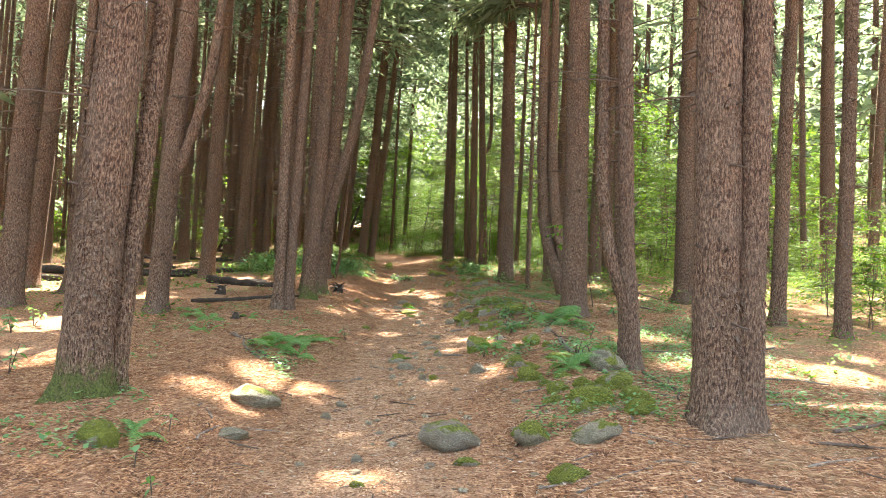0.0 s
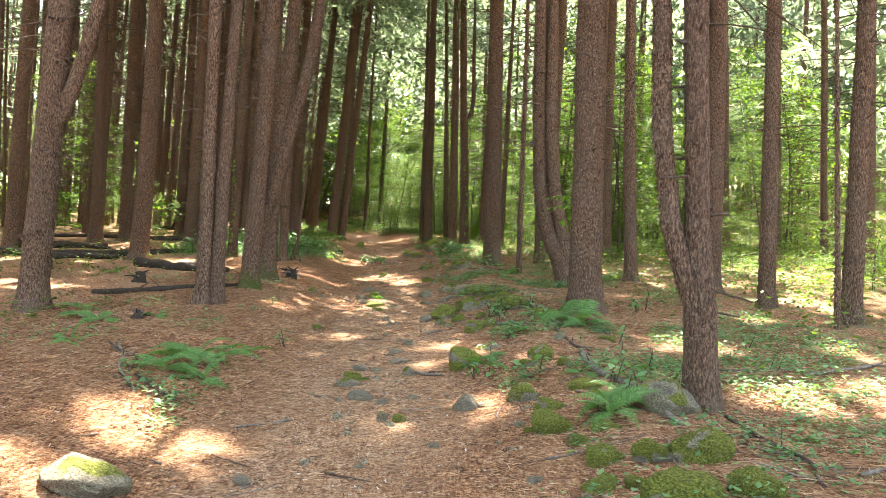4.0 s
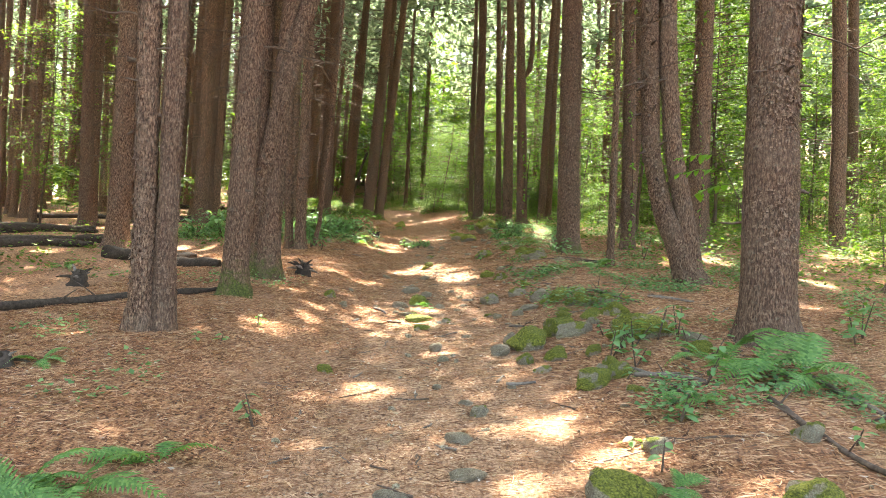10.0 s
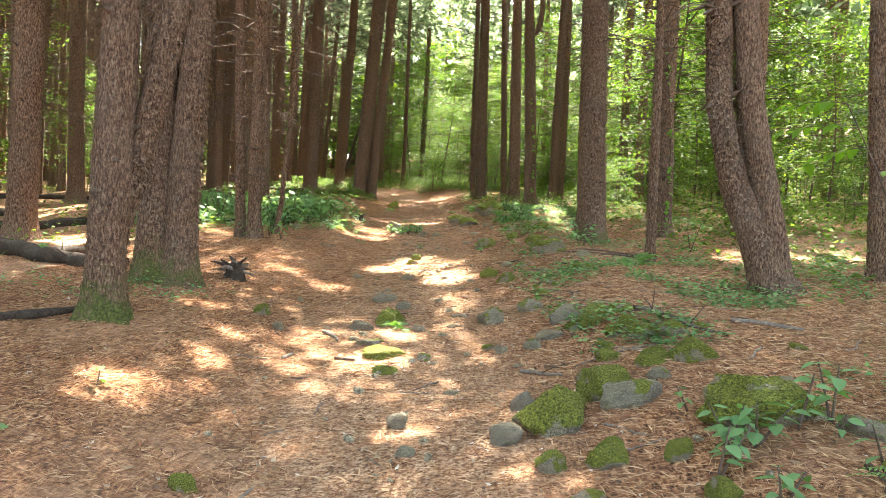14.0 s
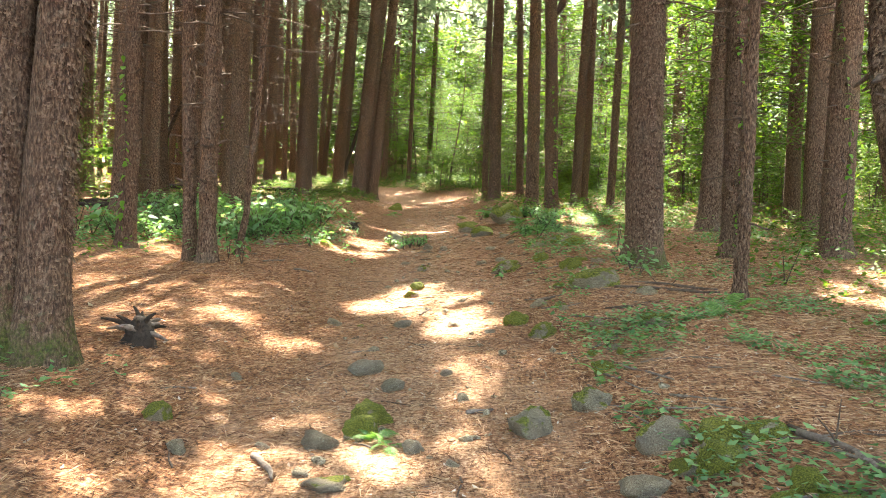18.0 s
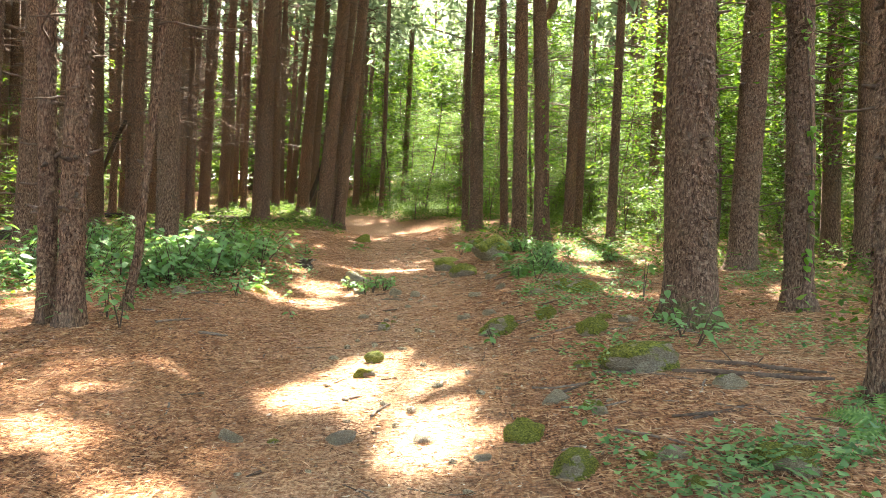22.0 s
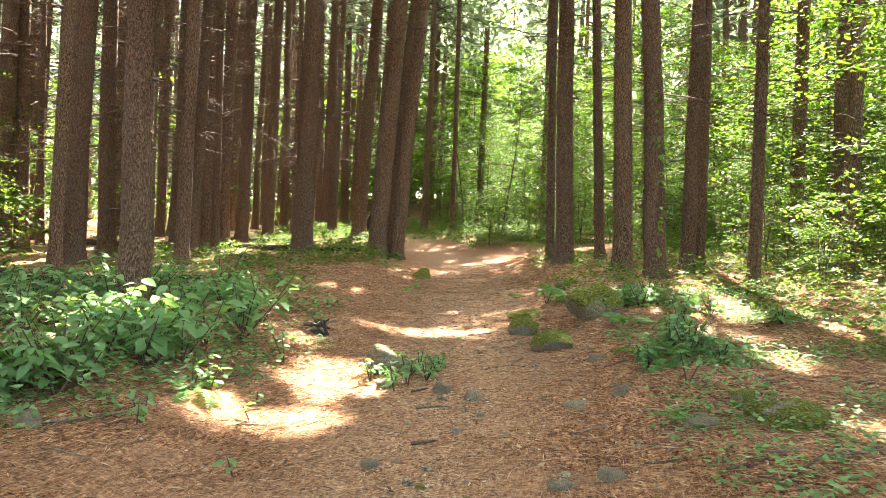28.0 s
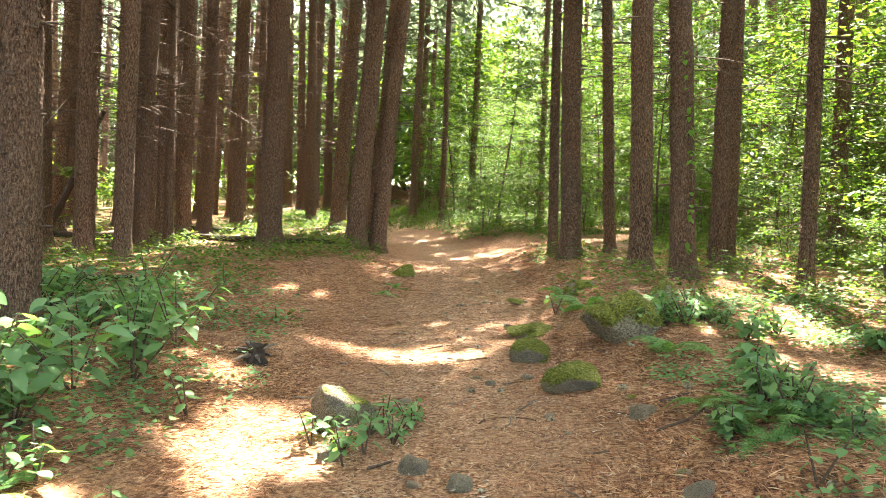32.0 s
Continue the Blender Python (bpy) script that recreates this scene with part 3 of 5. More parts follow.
# Beside the trail, as one walks up it.
pine(-3.2, 6.66, 0.205, 1.7, near=1, moss=1.0, extra=[[(0.19, 0.2, -0.2, 0.09), (0.2, 0.2, 0.6, 0.085), (0.33, 0.2, 2.5, 0.078), (0.8, 0.2, 9.0, 0.05), (1.1, 0.2, 14.0, 0.02)]], label="stout double pine with a moss-covered foot beside the trail")
pine(2.05, 6.17, 0.185, -1.2, near=1, moss=0.35, extra=[[(0.2, 0.0, -0.2, 0.15), (0.235, 0.0, 0.8, 0.125), (0.26, 0.0, 3.0, 0.12), (0.3, 0.1, 9.0, 0.08), (0.3, 0.1, 17.0, 0.03)]], label="stout pine with two fused stems beside the trail")
pine(1.98, 8.76, 0.115, near=1, moss=0.45, rows=[(0, 0, -0.3, 0.13), (0.0, 0, 0, 0.115), (-0.05, 0, 0.8, 0.11), (-0.08, 0, 1.2, 0.09), (-0.11, 0, 2.0, 0.086), (-0.18, 0, 4.0, 0.08), (-0.4, 0, 9, 0.06), (-0.6, 0, 17, 0.02)],
     extra=[[(0.0, 0, 0.55, 0.06), (-0.12, 0, 0.85, 0.075), (-0.27, 0, 1.3, 0.07), (-0.37, 0, 2.0, 0.068), (-0.44, 0, 4.0, 0.062), (-0.6, 0, 9, 0.05), (-0.7, 0, 15, 0.02)]], label="forked grey-brown pine beside mossy rocks", tall=17, stubs=16)
pine(-4.87, 12.99, 0.165, 2.6, near=1, moss=0.3, extra=[[(0.12, 0, 2.2, 0.05), (0.25, 0, 2.5, 0.085), (0.45, 0, 3.1, 0.085), (0.7, 0, 4.2, 0.08), (1.1, 0, 9, 0.05), (1.3, 0, 15, 0.02)]], label="forked pine with a thick limb rising beside the trunk")
pine(2.25, 14.1, 0.215, -0.9, near=1, moss=0.25, stubs=5)
pine(-3.08, 14.06, 0.095, -0.4, near=1, extra=[[(0.19, 0.03, -0.2, 0.1), (0.19, 0.03, 0.8, 0.088), (0.25, 0.03, 3, 0.08), (0.3, 0.03, 9, 0.06), (0.3, 0, 16, 0.02)]], label="pine with two fused slender stems beside the trail")
pine(-2.9, 16.22, 0.14, 2.0, near=1, moss=0.9, extra=[[(0.1, 0.1, 0.7, 0.05), (0.2, 0.1, 1.2, 0.105), (0.42, 0.1, 2.2, 0.105), (0.85, 0.1, 4.0, 0.1), (1.4, 0.1, 9, 0.07), (1.7, 0.1, 16, 0.02)]], label="reddish pine with a leaning second stem and a mossy foot")
pine(-3.17, 17.88, 0.165, 0.4, near=1, moss=0.9, extra=[[(0.22, 0.0, -0.2, 0.17), (0.27, 0.0, 0.7, 0.145), (0.42, 0.0, 3.0, 0.135), (0.75, 0.0, 9.0, 0.09), (1.0, 0.0, 16.0, 0.03)]], label="double pine with a broad moss-covered foot", reach=4.6, limbs=48)
pine(2.75, 18.0, 0.17, near=1, moss=0.3, rows=[(0.05, 0, -0.3, 0.2), (0, 0, 0, 0.18), (-0.2, 0, 0.5, 0.155), (-0.43, 0, 1.0, 0.128), (-0.62, 0, 1.75, 0.118), (-0.71, 0, 3.3, 0.113), (-0.76, 0, 6, 0.1), (-0.8, 0, 17, 0.02)],
     extra=[[(0.0, 0, 0.1, 0.13), (-0.08, 0, 0.6, 0.125), (-0.2, 0, 1.15, 0.122), (-0.34, 0, 1.8, 0.12), (-0.46, 0.05, 3.3, 0.115), (-0.52, 0.1, 6, 0.09), (-0.6, 0.1, 16, 0.02)]], label="curved twin-stemmed pine growing from one foot", stubs=6, reach=4.4, limbs=44)
pine(2.08, 20.3, 0.055, -0.3, near=1, tall=11, crown=7, label="thin dead grey-brown pine pole with broken twigs", reach=0.9, stubs=14)
pine(1.72, 22.6, 0.21, -1.3, near=1, moss=0.75, label="stout straight pine with a mossy foot beside the trail", reach=4.6, limbs=50, wide=0.14)
pine(3.05, 23.55, 0.13, -1.8, near=1, moss=0.3, reach=4.6, limbs=44, wide=0.13)
pine(3.75, 27.0, 0.185, 1.6, near=1)
pine(4.55, 23.96, 0.19, 0.0, near=1)
pine(-3.6, 22.2, 0.07, -1.2, near=1, tall=14, moss=0.2)
pine(-3.36, 22.1, 0.095, 0.6, near=1, moss=0.3, stubs=18, reach=4.6, limbs=52, wide=0.14)
pine(-3.25, 22.9, 0.036, near=1, rows=[(-0.05, 0, -0.2, 0.04), (0, 0, 0, 0.038), (0.1, 0, 0.5, 0.036), (0.12, 0, 1.0, 0.034), (0.22, 0, 2.0, 0.032), (0.35, 0, 4, 0.028), (0.5, 0, 9, 0.01)], tall=9, crown=7, reach=0.6, label="thin crooked sapling stem beside a pine", stubs=3, dead=4, tufts=10)
pine(-4.87, 23.36, 0.115, 1.1, near=1, reach=4.8, limbs=52, wide=0.14)
pine(-4.97, 28.6, 0.17, -0.3, near=1, reach=5.0, limbs=64, crown=9.5, wide=0.13)
pine(-6.6, 21.6, 0.2, 0.9, near=1, reach=4.4, limbs=50)
pine(0.0, 35.9, 0.08, -0.7, near=1)
pine(0.25, 35.0, 0.16, -1.0, near=1)
pine(1.05, 36.6, 0.1, -2.3, near=1, moss=0.0)
pine(1.2, 33.8, 0.16, -1.4, near=1)
pine(1.6, 32.7, 0.155, -2.7, near=1, extra=[[(-0.2, 0, 4.6, 0.04), (0.05, 0, 5.0, 0.07), (0.12, 0, 5.6, 0.07), (0.05, 0, 7, 0.06), (-0.1, 0, 14, 0.02)]])
pine(2.35, 34.2, 0.12, 1.4, near=1)
pine(2.65, 34.7, 0.1, 0.4, near=1)
pine(2.9, 32.0, 0.088, 0.9, near=1)
pine(4.78, 36.1, 0.14, 0.6)
pine(-3.98, 38.0, 0.2, 3.4, near=1, reach=5.0, limbs=60, dead=90, spread=2.4, label="leaning pine at the bend of the trail")
pine(-3.62, 38.35, 0.17, 4.6, near=1, label="pine leaning over the bend of the trail")
pine(-4.35, 41.6, 0.17, 4.4, near=1, label="pine leaning over the bend of the trail")
pine(-5.3, 42.0, 0.2, 3.0, reach=5.0, limbs=60)
pine(-5.53, 37.2, 0.225, 0.8, near=1, dead=80, spread=2.2)
pine(5.17, 17.2, 0.19, -0.2, near=1)
pine(4.2, 18.9, 0.12, -2.4, near=1)
pine(5.49, 13.1, 0.118, 1.3, near=1)
pine(5.86, 11.68, 0.108, 0.8, near=1)
pine(5.15, 14.79, 0.115, -0.2, near=1)
pine(5.05, 12.6, 0.032, -2.0, near=1, tall=8, crown=6, reach=0.6, label="thin bare sapling pole", stubs=4, dead=4, tufts=10)
pine(-7.73, 13.73, 0.21, 1.5, near=1)
pine(-7.92, 16.57, 0.2, 1.2, near=1)
pine(-7.4, 18.6, 0.15, 0.0, near=1)
pine(-9.37, 17.53, 0.2, 3.2)
for x, y, r, a in ((7.4, 23.8, 0.155, -1.7), (5.6, 27.1, 0.2, -0.5), (10.16, 20.9, 0.2, -0.6), (12.1, 29.5, 0.15, -1.9), (12.1, 26.4, 0.11, -1.8), (5.96, 29.0, 0.15, -0.7), (9.4, 27.3, 0.146, -1.9), (11.6, 36.4, 0.22, 0.5), (11.9, 37.4, 0.19, -1.4),
                   (5.02, 34.5, 0.15, 0.2), (4.7, 33.2, 0.13, 0.7), (10.3, 41.6, 0.22, -1.7), (9.7, 38.3, 0.19, -0.4), (7.16, 48.6, 0.19, 1.2), (9.0, 46.0, 0.2, 0.0), (8.7, 55.2, 0.24, -1.7), (7.2, 52.2, 0.16, -1.0), (13.9, 51.0, 0.17, 3.2), (9.4, 60.0, 0.2, -0.9)):
    pine(x, y, r, a, group="pines among the undergrowth", tufts=22, wide=0.12)
pine(13.5, 45.0, 0.13, 10.5, group="pines among the undergrowth", label="leaning dead pine among bright undergrowth", tall=15, crown=12)
for x, y, r, a in ((-7.7, 29.4, 0.2, 1.0), (-8.67, 37.6, 0.2, 0.6), (-10.3, 28.2, 0.21, 0.8), (-13.4, 43.4, 0.2, -1.0), (-8.95, 33.8, 0.21, 1.2), (-20.5, 43.7, 0.21, -0.4), (-9.9, 27.2, 0.16, -0.8), (-11.8, 28.2, 0.09, 1.8), (-9.5, 34.4, 0.2, 0.3), (-9.3, 35.6, 0.18, -1.2), (-10.0, 30.0, 0.2, -0.9),
                   (-17.2, 47.2, 0.2, -2.0), (-12.0, 36.7, 0.155, -1.6), (-16.0, 48.8, 0.22, -0.4), (-8.0, 37.8, 0.18, 0.2), (-7.9, 38.5, 0.14, 0.3), (-7.75, 39.3, 0.16, 0.8), (-8.35, 35.4, 0.15, 0.0), (-7.88, 34.55, 0.14, 0.0), (-6.95, 34.1, 0.135, 1.1), (-7.4, 35.6, 0.13, 1.6)):
    pine(x, y, r, a, group="pines of the dense plantation", dead=80, spread=2.3)
for x, y, r, a in ((-12.3, 36.4, 0.2, 0.6), (-13.0, 38.9, 0.09, -1.4), (-7.2, 36.3, 0.085, -0.5), (-7.0, 52.5, 0.25, 2.8), (-18.1, 52.3, 0.18, -0.6), (-11.1, 56.4, 0.22, -0.9), (-12.0, 56.2, 0.2, -1.3), (-17.5, 42.3, 0.22, 0.2), (-19.5, 43.5, 0.2, -0.5), (-16.6, 45.3, 0.25, 0.2),
                   (-20.3, 52.4, 0.22, 0.7), (-12.1, 53.3, 0.17, 0.0), (-11.8, 48.7, 0.17, -0.4), (-7.25, 46.6, 0.115, 0.9), (-8.1, 53.6, 0.14, 3.6)):
    pine(x, y, r, a, group="pines of the dense plantation", dead=80, spread=2.3)


def fill_pines(x0, x1, y0, y1, step, skip, seed, group, tall=22.0, crown=11.0, gap=3.0, apart=1.3, girth=(0.1, 0.2), **more):
    """Rows of further pines, kept clear of those already standing."""
    g = np.random.default_rng(seed)
    for x in np.arange(x0, x1, step):
        for y in np.arange(y0, y1, step):
            px, py = x + g.uniform(-0.4, 0.4) * step, y + g.uniform(-0.4, 0.4) * step
            if g.random() < skip or abs(px - trail_x(np.array(py))) < gap or min(math.hypot(px - a, py - b) for a, b in PINES) < apart:
                continue
            pine(px, py, g.uniform(*girth), g.normal(0.8, 1.4), g.normal(0, 1), group=group, tall=tall + g.uniform(-2, 2), crown=crown + g.uniform(-1.5, 1.5), **more)


fill_pines(-34, -9, 24, 40, 3.0, 0.1, 21, "pines of the dense plantation", tufts=20, dead=34, wide=0.16)
# Slender pines added short of the bend; their crowns shade the far trail.
pine(-3.1, 46.5, 0.09, 0.4, group="pines of the dense plantation", crown=9.5, tufts=60, wide=0.16, limbs=60, reach=5.0)
pine(0.0, 47.2, 0.1, 0.2, group="pines of the dense plantation", crown=9.5, tufts=60, wide=0.16, limbs=60, reach=4.6)
pine(3.4, 48.0, 0.12, -0.4, group="pines of the dense plantation", crown=9.5, tufts=50, wide=0.14)
for x, y in ((1.8, 56.0), (0.2, 62.5), (4.6, 62.0), (6.6, 56.0)):
    pine(x, y, 0.12, 0.3, group="far pines with low crowns", crown=7.5, tufts=44, wide=0.15, limbs=50, reach=4.0)
fill_pines(-17, -5.0, 40, 58, 1.9, 0.2, 29, "pines of the dense plantation", tufts=24, dead=70, wide=0.14, crown=8.0, gap=1.8, spread=1.7)
fill_pines(-30, -5, 40, 78, 2.6, 0.12, 28, "pines of the dense plantation", tufts=20, dead=60, wide=0.14, crown=8.0, gap=1.6, spread=1.8)
fill_pines(-19, -7.0, 25, 44, 2.1, 0.4, 38, "pines of the dense plantation", tufts=14, limbs=14, dead=26, wide=0.16, crown=12.0, apart=0.8, girth=(0.07, 0.12))
fill_pines(-30, -9.0, 40, 62, 2.7, 0.4, 39, "pines of the dense plantation", tufts=12, limbs=14, dead=16, wide=0.2, crown=11.0, apart=0.9, girth=(0.09, 0.15))
fill_pines(-26, -5.2, 4, 24, 3.6, 0.35, 26, "pines of the dense plantation", tufts=24)
fill_pines(10, 38, 14, 54, 5.0, 0.62, 30, "pines among the undergrowth", far=True, tall=20)
fill_pines(6, 34, 8, 44, 5.2, 0.5, 23, "pines among the undergrowth", tufts=20, wide=0.12)
fill_pines(-12, 10, 66, 100, 4.2, 0.15, 36, "far pines with low crowns", far=True, gap=0.8)
fill_pines(10, 40, 62, 96, 4.0, 0.1, 24, "far pines with low crowns", tall=20, crown=4.5, far=True, gap=0.8)
fill_pines(5, 36, 52, 70, 4.4, 0.2, 40, "far pines with low crowns", far=True)
# Unseen pines added behind the camera, closing off the sky on that side.
fill_pines(-14, 14, -26, 2, 6.5, 0.3, 25, "pines behind the start of the trail", tufts=16, wide=0.2, dead=0)
fill_pines(-44, -26, 4, 24, 4.2, 0.2, 27, "pines of the dense plantation", tufts=16, wide=0.2)
# Pines added round the bend, with wide crowns, to keep sun off the trail.
for x, y in ((-4.6, 50.5), (-8.9, 51.5), (-4.9, 54.5), (-8.6, 55.5), (-5.0, 58.5), (-8.3, 60.0), (-2.6, 52.5)):
    pine(x, y, 0.14, 1.0, group="pines of the dense plantation", crown=7.5, tufts=50, wide=0.16, limbs=56, reach=4.6)
fill_pines(-80, -10, 76, 100, 4.6, 0.1, 37, "pines of the dense plantation", far=True)
fill_pines(-62, -10, 8, 74, 5.0, 0.2, 35, "pines of the dense plantation", far=True)


def far_pines():
    """The pines of the distance as one mesh, with coarse crowns."""
    kinds = [pine_crown(lambda z: np.array([0, 0, z]), 2.8, 21.0, 4.4, 38, 26, 0.85, 0.27, np.random.default_rng(300 + k)) for k in range(4)]
    V, F, M, n = [], [], [], 0
    z = np.array([-0.3, 0.4, 2, 4, 7, 11, 16, 21.0])
    for place, lean, r, k in FAR_PINES:
        (cv, cf), (wv, wf) = kinds[k % 4]
        tv, tf = tube(np.stack([0 * z, 0 * z, z], 1), r * (1.1 - 0.045 * z), 9, False)
        c, s, a = math.cos(k), math.sin(k), math.tan(radians(lean))
        for v, f, m in ((tv, tf, 0), (cv, cf, 1), (wv, wf, 2)):
            if m and k % 3 == 1 and place[1] > 60 and abs(place[0]) < 14:
                f = f[~in_gap((np.stack([c * v[:, 0] - s * v[:, 1], s * v[:, 0] + c * v[:, 1], v[:, 2]], 1) + np.array(place))[f].mean(1))]
            V.append(np.stack([c * v[:, 0] - s * v[:, 1] + a * v[:, 2], s * v[:, 0] + c * v[:, 1], v[:, 2]], 1) + np.array(place))
            F.append(f + n)
            M.append(np.full(len(f), m, np.int32))
            n += len(v)
    me = shape("far_pines", np.vstack(V), np.vstack(F), BARK, False)
    me.materials.append(NEEDLE)
    me.materials.append(TWIG)
    me.polygons.foreach_set("material_index", np.concatenate(M))
    tagged(new("far_pines", me), "distant pine wood with dull green crowns", "woods", kind="stuff")


far_pines()


# ---- undergrowth and broadleaved trees ----
def leaves_at(P, size, r, droop=0.25, flat=0.75, slim=0.55):
    """Pointed four-sided leaves at P, mostly level, each folded a little along its middle."""
    n = len(P)
    a = r.uniform(0, 2 * np.pi, n)
    d = np.stack([np.cos(a), np.sin(a), r.normal(-droop, 0.3, n)], 1)
    d /= np.linalg.norm(d, axis=1)[:, None]
    up = np.stack([r.normal(0, 1 - flat, n), r.normal(0, 1 - flat, n), np.ones(n)], 1)
    side = np.cross(d, up)
    side /= np.linalg.norm(side, axis=1)[:, None]
    L = (size * r.uniform(0.6, 1.3, n))[:, None]
    dip = np.cross(side, d) * L * 0.1
    V = np.stack([P, P + d * L * 0.42 + side * L * slim * 0.5 - dip, P + d * L, P + d * L * 0.42 - side * L * slim * 0.5 - dip], 1).reshape(-1, 3)
    return V, np.arange(4 * n).reshape(n, 4)


def leafy_shape(name, high, spread, limbs, per, leaf, seed, low=0.2, slim=0.55, stems=1, mat=None, trunk_r=0.05):
    """Wood and foliage meshes of a broadleaved plant with layered limbs."""
    r = np.random.default_rng(seed)
    wood, P = [], []
    tips = []
    for s in range(stems):
        a = r.uniform(0, 2 * np.pi)
        off = (0.12 if stems > 1 else 0.05) * high * np.array([np.cos(a), np.sin(a), 0])
        s8 = np.linspace(0, 1, 10)
        line = np.stack([off[0] * s8 + 0.03 * high * np.sin(3 * s8 + a), off[1] * s8 + 0.03 * high * np.cos(4 * s8 + a), high * s8], 1)
        line[0, 2] = -0.1
        wood.append(tube(line, np.linspace(trunk_r, trunk_r * 0.15, 10), 6, False))
        tips.append(line)
    for k in range(limbs):
        line = tips[k % stems]
        h = r.uniform(low, 1.0)
        c = np.array([np.interp(h, np.linspace(0, 1, 10), line[:, q]) for q in range(3)])
        a = r.uniform(0, 2 * np.pi)
        L = spread * (1.15 - 0.75 * abs(h - 0.45)) * r.uniform(0.5, 1.1)
        s = np.linspace(0, 1, 5)
        rise = r.uniform(-0.05, 0.35)
        limb = c + np.stack([np.cos(a) * L * s, np.sin(a) * L * s, rise * L * s - 0.2 * L * s * s], 1)
        wood.append(tube(limb, np.linspace(trunk_r * 0.3, trunk_r * 0.08, 5), 3, False))
        t = r.uniform(0.2, 1.05, per)
        q = np.stack([np.interp(t, s, limb[:, j]) for j in range(3)], 1)
        q += np.stack([r.normal(0, 0.16 * L, per), r.normal(0, 0.16 * L, per), r.normal(0, 0.05 * L, per)], 1)
        P.append(q)
    P = np.vstack(P)
    V, F = leaves_at(P, leaf, r, slim=slim)
    return shape("trunk", *joined(wood), TWIG), shape("foliage", V, F, mat or LEAF, False)


YOUNG = [leafy_shape("young_tree", 7.5 + k, 2.3 + 0.2 * k, 58, 70, 0.14, 40 + k, low=0.16, trunk_r=0.055) for k in range(4)]
BUSH = [leafy_shape("bush", 1.5 + 0.35 * k, 0.85 + 0.12 * k, 32, 34, 0.095, 60 + k, low=0.1, stems=3, trunk_r=0.014) for k in range(4)]
FAR = [leafy_shape("young_tree", 7.5 + k, 2.6 + 0.2 * k, 22, 26, 0.34, 90 + k, low=0.08, trunk_r=0.055)[1] for k in range(3)] + [leafy_shape("bush", 2.2, 1.3, 16, 14, 0.24, 95, low=0.05)[1]]
FAR = [np.array([v.co[:] for v in me.vertices]) for me in FAR]
far_woods = []


def broadleaf(kinds, name, x, y, size, turn, label, category, group):
    trunk, foliage = kinds
    ob = thing(name, spot(x, y), label, category, group, turn)
    ob.scale = (size, size, size)
    part("trunk" if name == "young_tree" else "stem", trunk, ob)
    part("crown" if name == "young_tree" else "foliage", foliage, ob, kind="stuff")
    return ob


def fill_broadleaf(x0, x1, y0, y1, count, tree_share, seed, lo=0.7, hi=1.3, gap=2.6, far=False):
    g = np.random.default_rng(seed)
    for k in range(count):
        x, y = g.uniform(x0, x1), g.uniform(y0, y1)
        if abs(x - trail_x(np.array(y))) < gap or min(math.hypot(x - a, y - b) for a, b in PINES) < 0.4:
            continue
        s, turn = g.uniform(lo, hi), g.uniform(0, 6.28)
        if far:
            V = FAR[int(g.integers(3)) if g.random() < tree_share else 3] * s
            c, d = math.cos(turn), math.sin(turn)
            far_woods.append(np.stack([c * V[:, 0] - d * V[:, 1], d * V[:, 0] + c * V[:, 1], V[:, 2]], 1) + np.array(spot(x, y)))
            continue
        if g.random() < tree_share:
            broadleaf(YOUNG[int(g.integers(3))], "young_tree", x, y, s, turn, "slender broadleaved young tree with bright green leaves", "tree", "young broadleaved trees")
        else:
            broadleaf(BUSH[int(g.integers(4))], "bush", x, y, s, turn, "leafy bright green bush on the forest floor", "bush", "undergrowth bushes")


fill_broadleaf(-2.5, 13, 41, 58, 40, 0.5, 71, 0.45, 0.9, 1.5)
fill_broadleaf(-5, 6, 40, 58, 46, 0.0, 83, 0.5, 0.9, 1.3)
fill_broadleaf(-9, 6, 51, 62, 26, 0.6, 81, 0.45, 0.8, 0.9)
fill_broadleaf(-12, 22, 62, 84, 80, 0.8, 72, 0.9, 1.6, 0.0, True)
fill_broadleaf(-16, 10, 58, 72, 60, 0.15, 82, 0.8, 1.4, 0.8, True)
fill_broadleaf(4.5, 14, 27, 44, 50, 0.3, 73, 0.5, 0.9)
fill_broadleaf(3.6, 15, 31, 50, 70, 0.05, 86, 0.5, 0.95, 2.0)
fill_broadleaf(9, 30, 14, 50, 80, 0.5, 74, 0.45, 0.85)
fill_broadleaf(6.5, 16, 12, 28, 26, 0.0, 75, 0.5, 0.9)
fill_broadleaf(2.2, 5.5, 36.5, 44, 18, 0.15, 76, 0.5, 0.9, 1.4)
fill_broadleaf(-64, -30, 6, 84, 150, 0.7, 77, 0.7, 1.3, far=True)
fill_broadleaf(-34, -6, 60, 88, 90, 0.7, 78, 0.7, 1.4, far=True)
fill_broadleaf(-30, -10, 26, 62, 70, 0.12, 79, 0.3, 0.65)
fill_broadleaf(24, 60, 10, 90, 130, 0.75, 80, 0.8, 1.4, far=True)
fill_broadleaf(-24, 6, 80, 100, 60, 0.25, 87, 1.0, 1.6, 0.0, True)
fill_broadleaf(-50, 36, 88, 112, 90, 0.6, 84, 1.2, 1.8, far=True)
fill_broadleaf(-44, -9, 32, 62, 120, 0.06, 85, 0.45, 0.9, far=True)
broadleaf(YOUNG[1], "young_tree", -1.2, 44.0, 0.62, 0.4, "thin dark-stemmed young tree with bright leaves at the bend", "tree", "young broadleaved trees")
broadleaf(YOUNG[2], "young_tree", 0.6, 43.0, 0.5, 2.4, "thin dark-stemmed young tree with bright leaves at the bend", "tree", "young broadleaved trees")
